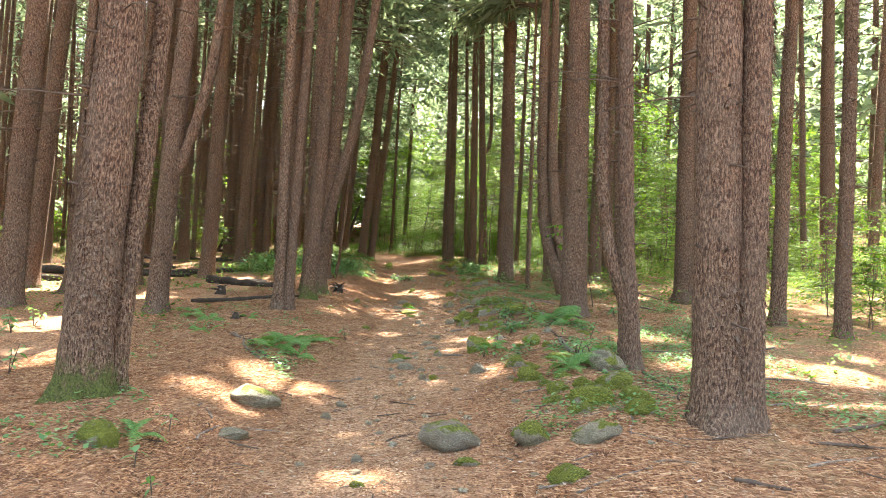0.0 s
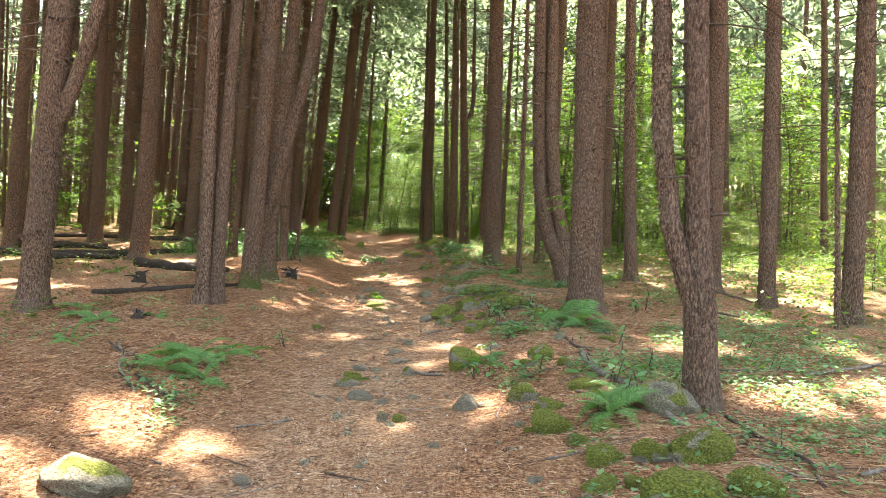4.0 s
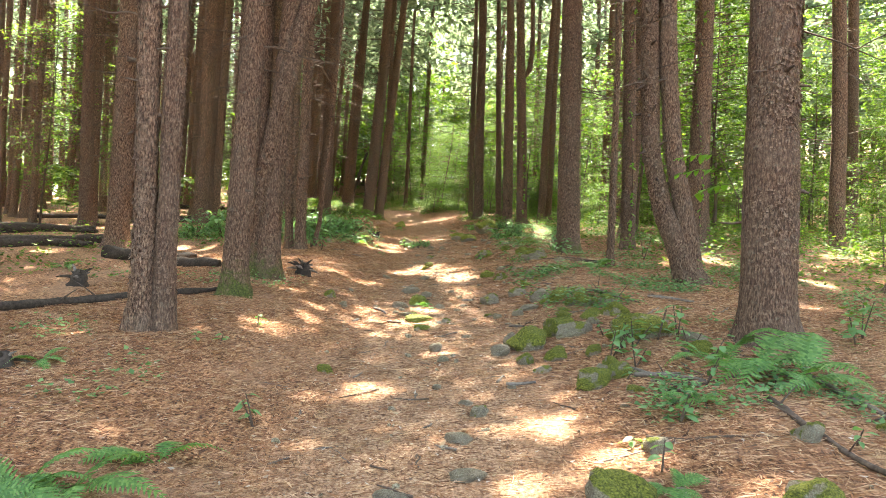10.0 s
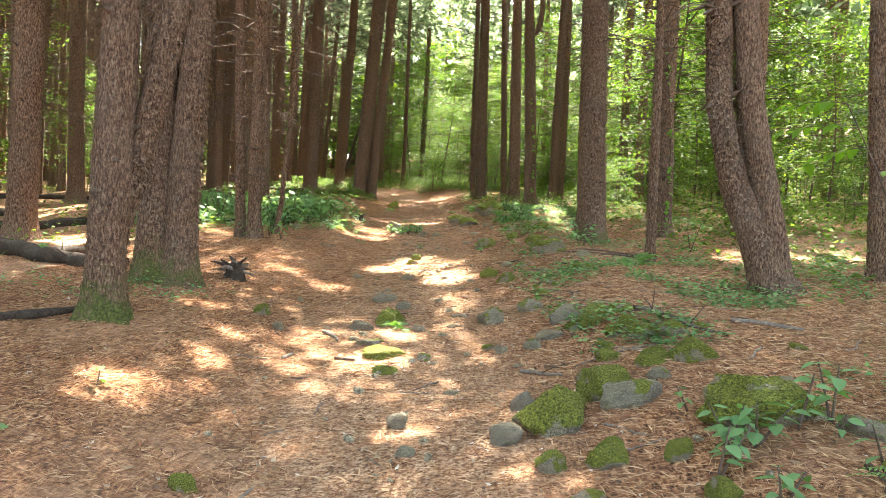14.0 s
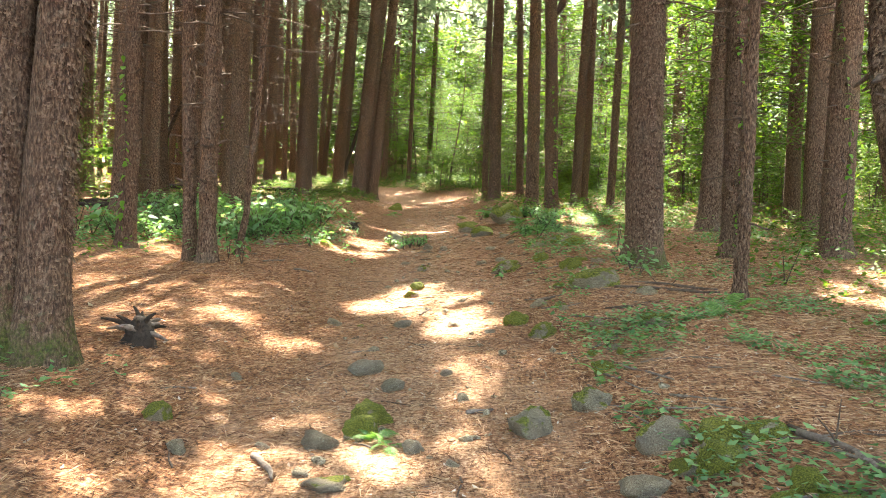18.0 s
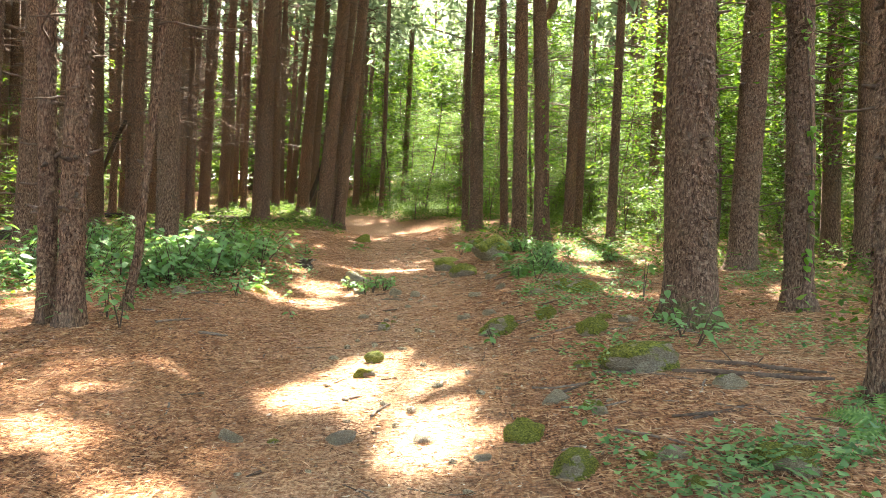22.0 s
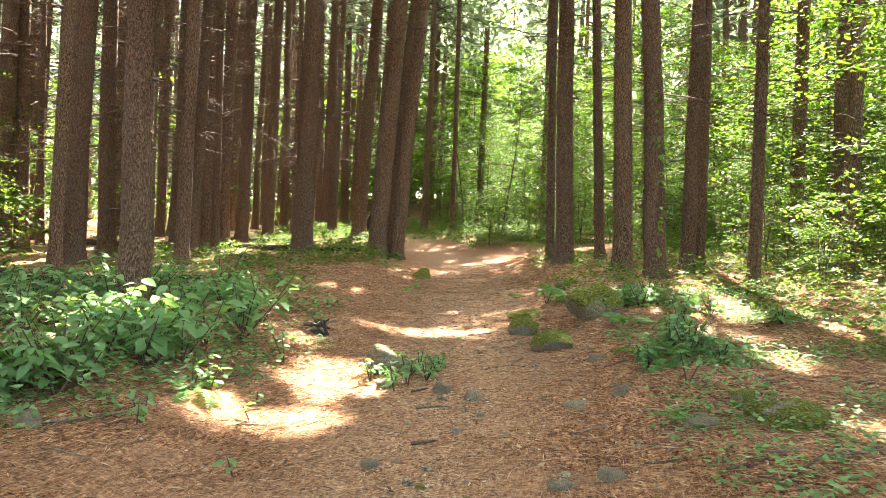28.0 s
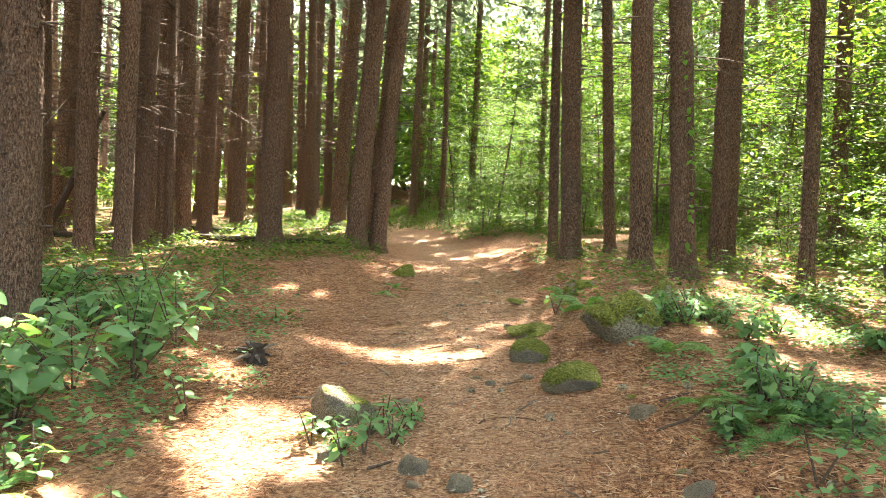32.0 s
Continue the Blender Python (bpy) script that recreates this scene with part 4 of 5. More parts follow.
broadleaf(YOUNG[0], "young_tree", 1.6, 46.5, 0.8, 4.4, "slender broadleaved young tree with bright green leaves", "tree", "young broadleaved trees")
V = np.vstack(far_woods)
tagged(new("far_woods", shape("far_woods", V, np.arange(len(V)).reshape(-1, 4), LEAF, False)), "bright broadleaved woods beyond the pines", "woods", kind="stuff")


# ---- stones ----
def rock_shape(seed, moss, cuts=3):
    """A stone split along flat faces, with cushions of moss on its upper side."""
    r = np.random.default_rng(seed)
    bm = bmesh.new()
    bmesh.ops.create_icosphere(bm, subdivisions=cuts, radius=1.0)
    V = np.array([v.co[:] for v in bm.verts])
    F = np.array([[v.index for v in f.verts] for f in bm.faces])
    bm.free()
    V *= [1, r.uniform(0.7, 1), r.uniform(0.7, 1)]
    for k in range(9):
        n = r.normal(size=3) * [1, 1, 0.55 if k < 7 else 3.0]
        n /= np.linalg.norm(n)
        over = np.maximum(V @ n - r.uniform(0.5, 0.74), 0)
        V -= over[:, None] * n * 0.93
    V /= (V.max(0) - V.min(0))
    V += V * (0.10 * vnoise(V + seed, 4.0, seed) + 0.05 * vnoise(V + seed, 10.0, 2) + 0.03 * vnoise(V + seed, 21.0, 2))[:, None]
    me = shape("rock", V, F, STONE)
    up = np.zeros(len(V) * 3, np.float32)
    me.vertices.foreach_get("normal", up)
    up = up.reshape(-1, 3)
    cover = np.clip((moss - 0.34 + 0.30 * up[:, 2] + 0.42 * vnoise(V + seed, 3.4, 7) + 0.12 * vnoise(V + seed, 8.0, 8)) * 1.6, -0.5, 0.9) if moss > 0.05 else np.full(len(V), -1.0)
    lump = np.clip(cover * 2, 0, 1) * (0.025 + 0.035 * vnoise(V + seed, 9.0, 9) + 0.025 * vnoise(V + seed, 19.0, 10))
    me.vertices.foreach_set("co", (V + up * lump[:, None]).astype(np.float32).ravel())
    attribute(me, "moss", cover)
    return me


ROCKS = {m: [rock_shape(100 + 7 * k, (0.0, 0.34, 0.74)[int(m * 3.9)], 4) for k in range(8)] for m in (0.0, 0.45, 0.75)}
PEBBLES = {m: [rock_shape(300 + 7 * k, (0.0, 0.34, 0.74)[int(m * 3.9)], 3) for k in range(8)] for m in (0.0, 0.45, 0.75)}
rock_count = 0


def rock(x, y, wide, high, moss):
    """A stone of that width and height above the ground, sunk a little into it."""
    global rock_count
    rock_count += 1
    g = np.random.default_rng(rock_count)
    m = 0.0 if moss < 0.25 else 0.45 if moss < 0.5 else 0.75
    ob = new("rock", (ROCKS if wide > 0.15 else PEBBLES)[m][int(g.integers(8))])
    high = min(high, 0.55 * wide + 0.02)
    tall = high * 1.3 + 0.015
    ob.matrix_basis = Matrix.Translation(spot(x, y, 0.9 * high - tall * 0.5 - 0.005)) @ Euler((g.normal(0, 0.16), g.normal(0, 0.16), g.uniform(-0.6, 0.6) + 3.14 * g.integers(2))).to_matrix().to_4x4() @ Matrix.Diagonal((wide * 1.04, wide * g.uniform(0.75, 1.0), tall, 1))
    words = ("bare grey stone bedded in the needle litter", "grey stone with patches of moss beside the trail", "boulder thickly grown with bright green moss")[(0.0, 0.45, 0.75).index(m)]
    if wide < 0.2:
        words = words.replace("boulder", "small stone").replace("stone bedded", "small stone bedded").replace("grey stone with", "small grey stone with")
    tagged(ob, words, "rock", "stones along the trail")


rock(0.68, 5.07, 0.29, 0.11, 0.80)
rock(-2.55, 5.48, 0.28, 0.18, 0.50)
rock(0.02, 5.80, 0.20, 0.06, 0.50)
rock(1.01, 5.81, 0.34, 0.15, 0.30)
rock(-0.82, 5.98, 0.10, 0.08, 0.00)
rock(0.56, 6.07, 0.31, 0.17, 0.60)
rock(-1.88, 6.37, 0.26, 0.10, 0.20)
rock(1.49, 6.40, 0.26, 0.14, 0.95)
rock(-0.08, 6.45, 0.57, 0.21, 0.35)
rock(1.07, 6.57, 0.17, 0.09, 0.95)
rock(1.20, 6.83, 0.38, 0.19, 0.95)
rock(1.58, 6.98, 0.26, 0.14, 0.95)
rock(-1.28, 7.45, 0.10, 0.07, 0.00)
rock(1.27, 7.58, 0.22, 0.12, 0.90)
rock(-1.98, 7.54, 0.49, 0.18, 0.45)
rock(1.56, 7.50, 0.34, 0.17, 0.90)
rock(0.99, 7.66, 0.22, 0.13, 0.80)
rock(-1.19, 7.93, 0.11, 0.06, 0.00)
rock(1.14, 8.22, 0.20, 0.08, 0.80)
rock(0.81, 8.46, 0.29, 0.16, 0.85)
rock(1.68, 8.60, 0.42, 0.24, 0.45)
rock(-0.26, 9.23, 0.11, 0.10, 0.50)
rock(-0.40, 9.28, 0.11, 0.08, 0.30)
rock(0.28, 9.39, 0.21, 0.14, 0.20)
rock(1.24, 9.39, 0.29, 0.10, 0.80)
rock(0.74, 9.39, 0.23, 0.26, 0.80)
rock(-0.43, 9.85, 0.12, 0.06, 0.10)
rock(-0.63, 10.04, 0.22, 0.10, 0.10)
rock(1.24, 10.22, 0.13, 0.11, 0.95)
rock(1.02, 10.50, 0.09, 0.05, 0.90)
rock(1.10, 10.56, 0.23, 0.15, 0.80)
rock(-0.77, 10.62, 0.24, 0.06, 0.40)
rock(-0.21, 10.88, 0.13, 0.10, 0.40)
rock(0.36, 10.88, 0.33, 0.26, 0.85)
rock(-0.76, 10.89, 0.20, 0.07, 0.50)
rock(-0.54, 11.16, 0.12, 0.05, 0.20)
rock(-0.70, 11.28, 0.19, 0.06, 0.10)
rock(1.40, 11.35, 0.15, 0.13, 0.30)
rock(-0.33, 11.53, 0.20, 0.07, 0.10)
rock(-0.38, 12.17, 0.17, 0.07, 0.20)
rock(-0.24, 12.70, 0.11, 0.11, 0.30)
rock(0.59, 13.06, 0.26, 0.14, 0.50)
rock(0.84, 13.17, 0.20, 0.11, 0.80)
rock(0.72, 13.37, 0.10, 0.11, 0.00)
rock(1.49, 13.43, 0.19, 0.19, 0.70)
rock(-0.55, 13.43, 0.07, 0.05, 0.00)
rock(0.81, 13.52, 0.13, 0.15, 0.90)
rock(0.30, 13.62, 0.14, 0.06, 0.30)
rock(-1.51, 13.92, 0.13, 0.07, 0.60)
rock(0.76, 13.96, 0.13, 0.11, 0.80)
rock(0.45, 14.06, 0.19, 0.13, 0.70)
rock(0.18, 14.06, 0.14, 0.13, 0.60)
rock(1.23, 14.24, 0.57, 0.21, 0.50)
rock(-0.52, 14.36, 0.10, 0.05, 0.00)
rock(-0.01, 14.47, 0.18, 0.16, 0.10)
rock(0.28, 14.63, 0.38, 0.25, 0.70)
rock(0.68, 14.75, 0.33, 0.14, 0.30)
rock(-0.61, 14.79, 0.13, 0.09, 0.00)
rock(0.12, 15.01, 0.18, 0.13, 0.10)
rock(0.60, 15.03, 0.31, 0.21, 0.85)
rock(1.21, 15.27, 0.28, 0.14, 0.90)
rock(0.97, 15.35, 0.21, 0.10, 0.80)
rock(1.23, 15.87, 0.24, 0.10, 0.95)
rock(0.78, 15.87, 0.14, 0.06, 0.90)
rock(-0.79, 15.91, 0.19, 0.06, 0.80)
rock(0.86, 16.05, 0.13, 0.09, 0.80)
rock(0.99, 16.17, 0.14, 0.11, 0.80)
rock(-0.53, 16.23, 0.10, 0.05, 0.30)
rock(0.30, 16.32, 0.14, 0.08, 0.40)
rock(0.05, 16.34, 0.10, 0.06, 0.10)
rock(-0.85, 16.37, 0.31, 0.09, 0.70)
rock(0.43, 16.51, 0.22, 0.08, 0.10)
rock(0.79, 16.58, 0.23, 0.12, 0.50)
rock(-1.01, 16.79, 0.23, 0.05, 0.30)
rock(0.89, 16.86, 0.26, 0.11, 0.80)
rock(0.64, 16.90, 0.26, 0.15, 0.30)
rock(-1.81, 17.03, 0.11, 0.07, 0.20)
rock(-0.63, 17.22, 0.11, 0.07, 0.10)
rock(-1.16, 17.29, 0.21, 0.09, 0.10)
rock(-2.02, 17.33, 0.15, 0.12, 0.50)
rock(-0.92, 17.44, 0.18, 0.14, 0.60)
rock(0.02, 17.45, 0.26, 0.19, 0.30)
rock(0.39, 17.67, 0.22, 0.13, 0.30)
rock(-0.91, 17.71, 0.22, 0.13, 0.70)
rock(-0.38, 18.10, 0.08, 0.06, 0.00)
rock(-0.86, 18.37, 0.16, 0.12, 0.20)
rock(-0.50, 18.67, 0.09, 0.06, 0.00)
rock(-1.13, 18.83, 0.26, 0.09, 0.10)
rock(0.25, 19.59, 0.24, 0.14, 0.70)
rock(0.08, 20.19, 0.21, 0.16, 0.85)
rock(-0.50, 20.23, 0.12, 0.06, 0.00)
rock(-1.59, 20.26, 0.14, 0.07, 0.05)
rock(-0.97, 20.29, 0.18, 0.07, 0.05)
rock(0.52, 20.32, 0.11, 0.05, 0.30)
rock(0.31, 20.72, 0.18, 0.07, 0.10)
rock(0.92, 20.93, 0.49, 0.19, 0.85)
rock(-1.00, 21.85, 0.16, 0.08, 0.90)
rock(0.81, 22.13, 0.24, 0.20, 0.70)
rock(-0.98, 22.31, 0.16, 0.11, 0.90)
rock(0.10, 22.95, 0.36, 0.17, 0.60)
rock(0.54, 22.94, 0.19, 0.20, 0.60)
rock(-1.01, 23.61, 0.12, 0.08, 0.30)
rock(-0.22, 23.92, 0.15, 0.06, 0.00)
rock(0.06, 23.98, 0.16, 0.08, 0.00)
rock(-3.15, 24.01, 0.15, 0.10, 0.10)
rock(1.09, 24.40, 0.42, 0.15, 0.95)
rock(-1.30, 24.38, 0.11, 0.05, 0.00)
rock(0.91, 24.72, 0.16, 0.11, 0.95)
rock(-0.85, 25.00, 0.08, 0.05, 0.00)
rock(-0.72, 25.36, 0.07, 0.05, 0.00)
rock(-0.05, 25.39, 0.15, 0.06, 0.10)
rock(0.27, 25.47, 0.15, 0.08, 0.10)
rock(-0.81, 25.87, 0.13, 0.09, 0.10)
rock(-1.07, 26.10, 0.16, 0.11, 0.10)
rock(-1.60, 26.34, 0.16, 0.10, 0.00)
rock(0.21, 26.73, 0.19, 0.08, 0.10)
rock(-1.70, 27.05, 0.42, 0.22, 0.30)
rock(-0.15, 27.62, 0.40, 0.19, 0.85)
rock(-0.44, 28.63, 0.32, 0.21, 0.85)
rock(0.42, 28.73, 0.67, 0.41, 0.85)
rock(-0.44, 29.70, 0.44, 0.12, 0.85)
rock(0.98, 30.54, 0.30, 0.25, 0.85)
rock(0.14, 31.68, 0.37, 0.13, 0.85)
rock(-0.57, 31.71, 0.30, 0.06, 0.85)
rock(-2.49, 34.88, 0.40, 0.19, 0.85)


# ---- fallen wood ----
def stick(x0, y0, x1, y1, r):
    """A fallen limb or log between two places on the ground."""
    seed = int(abs(x0 * 371 + y0 * 577)) + 1
    g = np.random.default_rng(seed)
    L = math.hypot(x1 - x0, y1 - y0)
    n = max(12, int(L / 0.06))
    s = np.linspace(0, 1, n)
    amp = min(0.06 * L, 0.12)
    wx = amp * vnoise(np.stack([s * 3, s * 0 + seed, s * 0], 1), 1.0, 5)
    wy = amp * vnoise(np.stack([s * 3, s * 0 + seed, s * 0], 1), 1.0, 6)
    x, y = x0 + (x1 - x0) * s + wx, y0 + (y1 - y0) * s + wy
    zz = height(x, y)
    zz = np.convolve(np.pad(zz, 4, mode="edge"), np.ones(9) / 9, "valid") + r * 0.55 + 0.004
    C = to_world(np.stack([x, y, zz], 1))
    R = r * np.interp(s, [0, 0.1, 0.8, 1], [0.95, 1.0, 0.72, 0.45])
    big = r >= 0.05
    V, F = tube(C, R, 14 if big else 7)
    V = V + (V - np.vstack([np.repeat(C, 14 if big else 7, 0), C[0], C[-1]])) * (0.22 * vnoise(V, 9.0 if big else 25.0, seed))[:, None]
    me = shape("log" if big else "stick", V, F, DARK_WOOD if big else DEAD_WOOD if seed % 3 else TWIG)
    if r < 0.0095:
        tagged(new("twig", me), "small dry twig lying on the trail", "twig", "twigs on the trail")
        return
    ob = new("log" if big else "stick", None)
    ob.matrix_basis = Matrix.Translation(C[0])
    me.transform(Matrix.Translation(-Vector(C[0])))
    tagged(ob, "dark rotten log lying on the forest floor" if big else "thin dead stick lying on the needle litter" if r < 0.016 else "bare fallen branch lying on the needle litter", "log" if big else "stick", "fallen wood")
    part("bole" if big else "shaft", me, ob)
    for k in range(int(L / 0.35) if not big else int(L / 0.6)):
        i = int(g.integers(2, n - 2))
        d = np.array([g.normal(), g.normal(), abs(g.normal()) * 0.6])
        d /= np.linalg.norm(d)
        q = np.linspace(0, 1, 5)[:, None]
        ll = g.uniform(0.08, 0.3) * (1.0 if not big else 1.3)
        part("twig", shape("twig", *tube(C[i] - C[0] + d * ll * q + np.array([0, 0, -0.12]) * ll * q * q, np.linspace(0.35 * r if not big else 0.012, 0.002, 5), 4), TWIG), ob)


stick(1.56, 10.61, 1.52, 8.09, 0.035)
stick(1.41, 12.06, 1.56, 10.61, 0.02)
stick(0.91, 13.23, 1.30, 12.59, 0.018)
stick(2.03, 12.77, 2.04, 11.77, 0.02)
stick(1.26, 20.87, 2.07, 20.89, 0.018)
stick(0.54, 22.45, 0.81, 22.61, 0.012)
stick(1.13, 16.74, 1.41, 15.88, 0.02)
stick(1.08, 20.69, 2.04, 20.70, 0.02)
stick(2.07, 8.52, 2.12, 7.11, 0.015)
stick(2.74, 6.97, 3.40, 7.09, 0.014)
stick(1.63, 4.68, 1.89, 4.50, 0.018)
stick(2.92, 6.03, 3.47, 6.31, 0.02)
stick(2.35, 7.35, 3.1, 7.6, 0.016)
stick(2.6, 5.7, 3.3, 5.55, 0.014)
stick(2.3, 5.1, 2.9, 5.35, 0.012)
stick(3.0, 8.3, 3.9, 8.0, 0.016)
stick(3.3, 9.9, 4.4, 10.5, 0.02)
stick(2.5, 10.4, 3.4, 10.1, 0.014)
stick(-4.76, 14.73, -3.14, 16.26, 0.052)
stick(-4.89, 19.01, -4.55, 20.00, 0.1)
stick(-6.96, 23.06, -6.31, 24.57, 0.09)
stick(-11.98, 38.80, -4.08, 37.34, 0.09)
stick(-9.60, 41.54, -6.49, 40.19, 0.07)
stick(-8.86, 21.46, -6.89, 22.73, 0.13)
stick(-10.47, 24.31, -8.92, 25.90, 0.12)
stick(-4.51, 18.96, -3.84, 18.81, 0.1)
stick(-11.87, 22.61, -10.51, 21.80, 0.15)
stick(-10.26, 19.50, -9.41, 19.19, 0.12)
stick(-8.59, 21.30, -7.94, 22.06, 0.1)
stick(-6.05, 19.98, -4.39, 18.95, 0.12)
stick(-3.06, 10.92, -2.48, 9.81, 0.015)
stick(-2.49, 9.80, -2.04, 9.36, 0.018)
stick(-3.06, 10.89, -2.25, 9.31, 0.015)
stick(-2.08, 6.02, -2.00, 6.50, 0.012)
stick(-1.88, 6.20, -1.61, 6.19, 0.01)
stick(-1.25, 9.24, -1.11, 9.31, 0.012)
stick(-1.49, 9.06, -1.28, 9.24, 0.01)
stick(-0.14, 10.91, 0.14, 10.64, 0.018)
stick(-0.08, 13.44, -0.03, 13.61, 0.012)
stick(-0.02, 13.32, 0.22, 13.30, 0.016)
stick(-1.42, 17.08, -1.26, 16.83, 0.02)
stick(-1.58, 16.18, -1.53, 16.34, 0.015)
stick(-1.20, 16.28, -1.05, 16.19, 0.014)
stick(-0.35, 17.80, -0.20, 17.84, 0.014)
stick(-1.07, 21.08, -0.96, 21.21, 0.012)
stick(-0.84, 20.70, -0.74, 20.91, 0.01)
stick(-2.45, 22.42, -2.25, 22.57, 0.015)
stick(-2.78, 22.42, -2.61, 22.79, 0.012)
stick(-3.05, 24.08, -2.75, 24.39, 0.012)
stick(-1.21, 25.58, -0.98, 25.65, 0.01)
stick(-1.12, 24.76, -0.97, 24.81, 0.012)
stick(0.91, 13.09, 1.17, 12.85, 0.02)
stick(1.38, 13.54, 1.31, 13.05, 0.016)
stick(1.16, 9.22, 1.31, 8.94, 0.01)
stick(0.13, 15.71, 0.41, 15.50, 0.014)
stick(1.76, 16.24, 2.23, 16.12, 0.022)
stick(1.13, 16.80, 1.47, 15.59, 0.016)
stick(0.76, 34.87, 1.55, 35.10, 0.02)
stick(3.30, 32.11, 3.82, 31.96, 0.02)
stick(-1.34, 26.16, -1.21, 26.29, 0.01)

stick(-10.5, 22.6, -7.0, 21.6, 0.11)
stick(-10.6, 23.0, -7.6, 22.3, 0.1)
stick(-9.2, 30.5, -5.6, 31.6, 0.07)
stick(-13.5, 31.0, -9.0, 32.2, 0.09)
stick(-12.0, 26.4, -8.8, 25.6, 0.1)
stick(-6.4, 26.6, -4.6, 25.2, 0.08)


def leaning_pole(x, y, dx, dy, high, r):
    """A broken dead stem that leans into the standing pines."""
    ob = thing("dead_pole", spot(x, y), "broken dead pine pole leaning among the standing trunks", "dead tree", "leaning dead poles")
    s = np.linspace(0, 1, 16)
    line = np.stack([dx * s + 0.05 * np.sin(5 * s), dy * s, high * s - 0.1], 1)
    V, F = tube(line, r * np.linspace(1.15, 0.7, 16), 9)
    part("shaft", shape("shaft", V + (0.012 * vnoise(V, 14.0, 4))[:, None], F, DARK_WOOD), ob)
    for k in range(5):
        i, a = 3 + 2 * k, 2.1 * k
        part("twig", shape("twig", *tube(line[i] + np.linspace(0, 0.22 + 0.06 * k, 5)[:, None] * np.array([np.cos(a), np.sin(a), 0.4]), np.linspace(0.014, 0.004, 5), 4), TWIG), ob)


leaning_pole(-11.2, 38.5, 1.3, 0.3, 3.0, 0.075)
leaning_pole(-5.9, 45.0, 1.0, 0.2, 2.8, 0.08)


def root_stump(x, y, size, arms, label):
    """A torn-up foot of a small tree with broken roots."""
    g = np.random.default_rng(int(size * 1000) + arms)
    ob = thing("stump", spot(x, y), label, "stump", "broken stumps")
    z = np.linspace(-0.06, size * 0.75, 9)
    V, F = tube(np.stack([0.1 * z, 0 * z, z], 1), size * np.interp(z, [-0.06, 0, size * 0.4, size * 0.75], [0.55, 0.5, 0.36, 0.2]), 14)
    V += (V * [1, 1, 0]) * (0.45 * vnoise(V, 22.0, 3))[:, None]
    part("stump_body", shape("stump_body", V, F, DARK_WOOD), ob)
    for k in range(arms):
        a, up = 6.283 * k / arms + g.normal(0, 0.25), g.uniform(-0.2, 1.4)
        d = np.array([np.cos(a), np.sin(a), up])
        d /= np.linalg.norm(d)
        s = np.linspace(0, 1, 7)[:, None]
        L = size * g.uniform(0.4, 1.0)
        line = np.array([0, 0, size * 0.3]) + d * (0.2 * size + L * s) + np.array([g.normal(0, 0.1), g.normal(0, 0.1), -0.25]) * L * s * s
        part("root", shape("root", *tube(line, np.linspace(size * 0.12, size * 0.025, 7), 6), DARK_WOOD if k % 3 else DEAD_WOOD), ob)


root_stump(-2.56, 18.4, 0.24, 13, "dark torn-up root stump with spiky broken roots on the bank")
root_stump(-4.75, 16.4, 0.24, 8, "dark splintered stump among the needles")
root_stump(-3.5, 12.75, 0.15, 5, "small broken dark stump in the needle litter")
root_stump(-2.6, 28.0, 0.2, 18, "low tangle of brown roots in a torn bank")

# ---- ferns, seedlings, shrubs ----
def frond_shape(seed):
    """A feathery frond of length 1 along x that arches over."""
    r = np.random.default_rng(seed)
    s = np.linspace(0, 1, 14)
    up = 0.62 + r.normal(0, 0.08)
    rachis = lambda t: np.stack([0.86 * t, 0.06 * np.sin(2 * t + seed), up * t - (up + 0.22) * t ** 2.1 * 0.85], -1)
    V, F = tube(rachis(s), np.linspace(0.007, 0.002, 14), 3, False)
    blades = []
    for t in np.linspace(0.12, 0.985, 19):
        c = rachis(np.array(t))
        tan = rachis(np.array(t + 0.01)) - c
        tan /= np.linalg.norm(tan)
        L = 0.20 * np.interp(t, [0.1, 0.3, 0.5, 1.0], [0.5, 1.0, 0.95, 0.06])
        for sgn in (-1, 1):
            side = np.array([0, sgn, 0]) + tan * 0.45 + np.array([0, 0, -0.12])
            side /= np.linalg.norm(side)
            nrm = np.cross(tan, side)
            nrm /= np.linalg.norm(nrm)
            tt = np.cross(side, nrm)
            m = 7
            e = np.linspace(0, 1, m)
            wide = 0.021 * (0.35 + 0.65 * L / 0.2) * (1 - e ** 1.6) * (1 + 0.35 * (np.arange(m) % 2)) + 0.0012
            mid = c + side * (L * e)[:, None] + np.array([0, 0, -0.10]) * (L * e * e)[:, None] + nrm * r.normal(0, 0.004)
            for k in range(m - 1):
                for q in (-1, 1):
                    a, b = mid[k] + tt * wide[k] * q + nrm * 0.3 * wide[k], mid[k + 1] + tt * wide[k + 1] * q + nrm * 0.3 * wide[k + 1]
                    blades.append([mid[k], mid[k + 1], b, a])
    B = np.array(blades).reshape(-1, 3)
    return shape("frond", *joined([(V, F), (B, np.arange(len(B)).reshape(-1, 4))]), FERN_LEAF, False)


FRONDS = [frond_shape(200 + k) for k in range(4)]


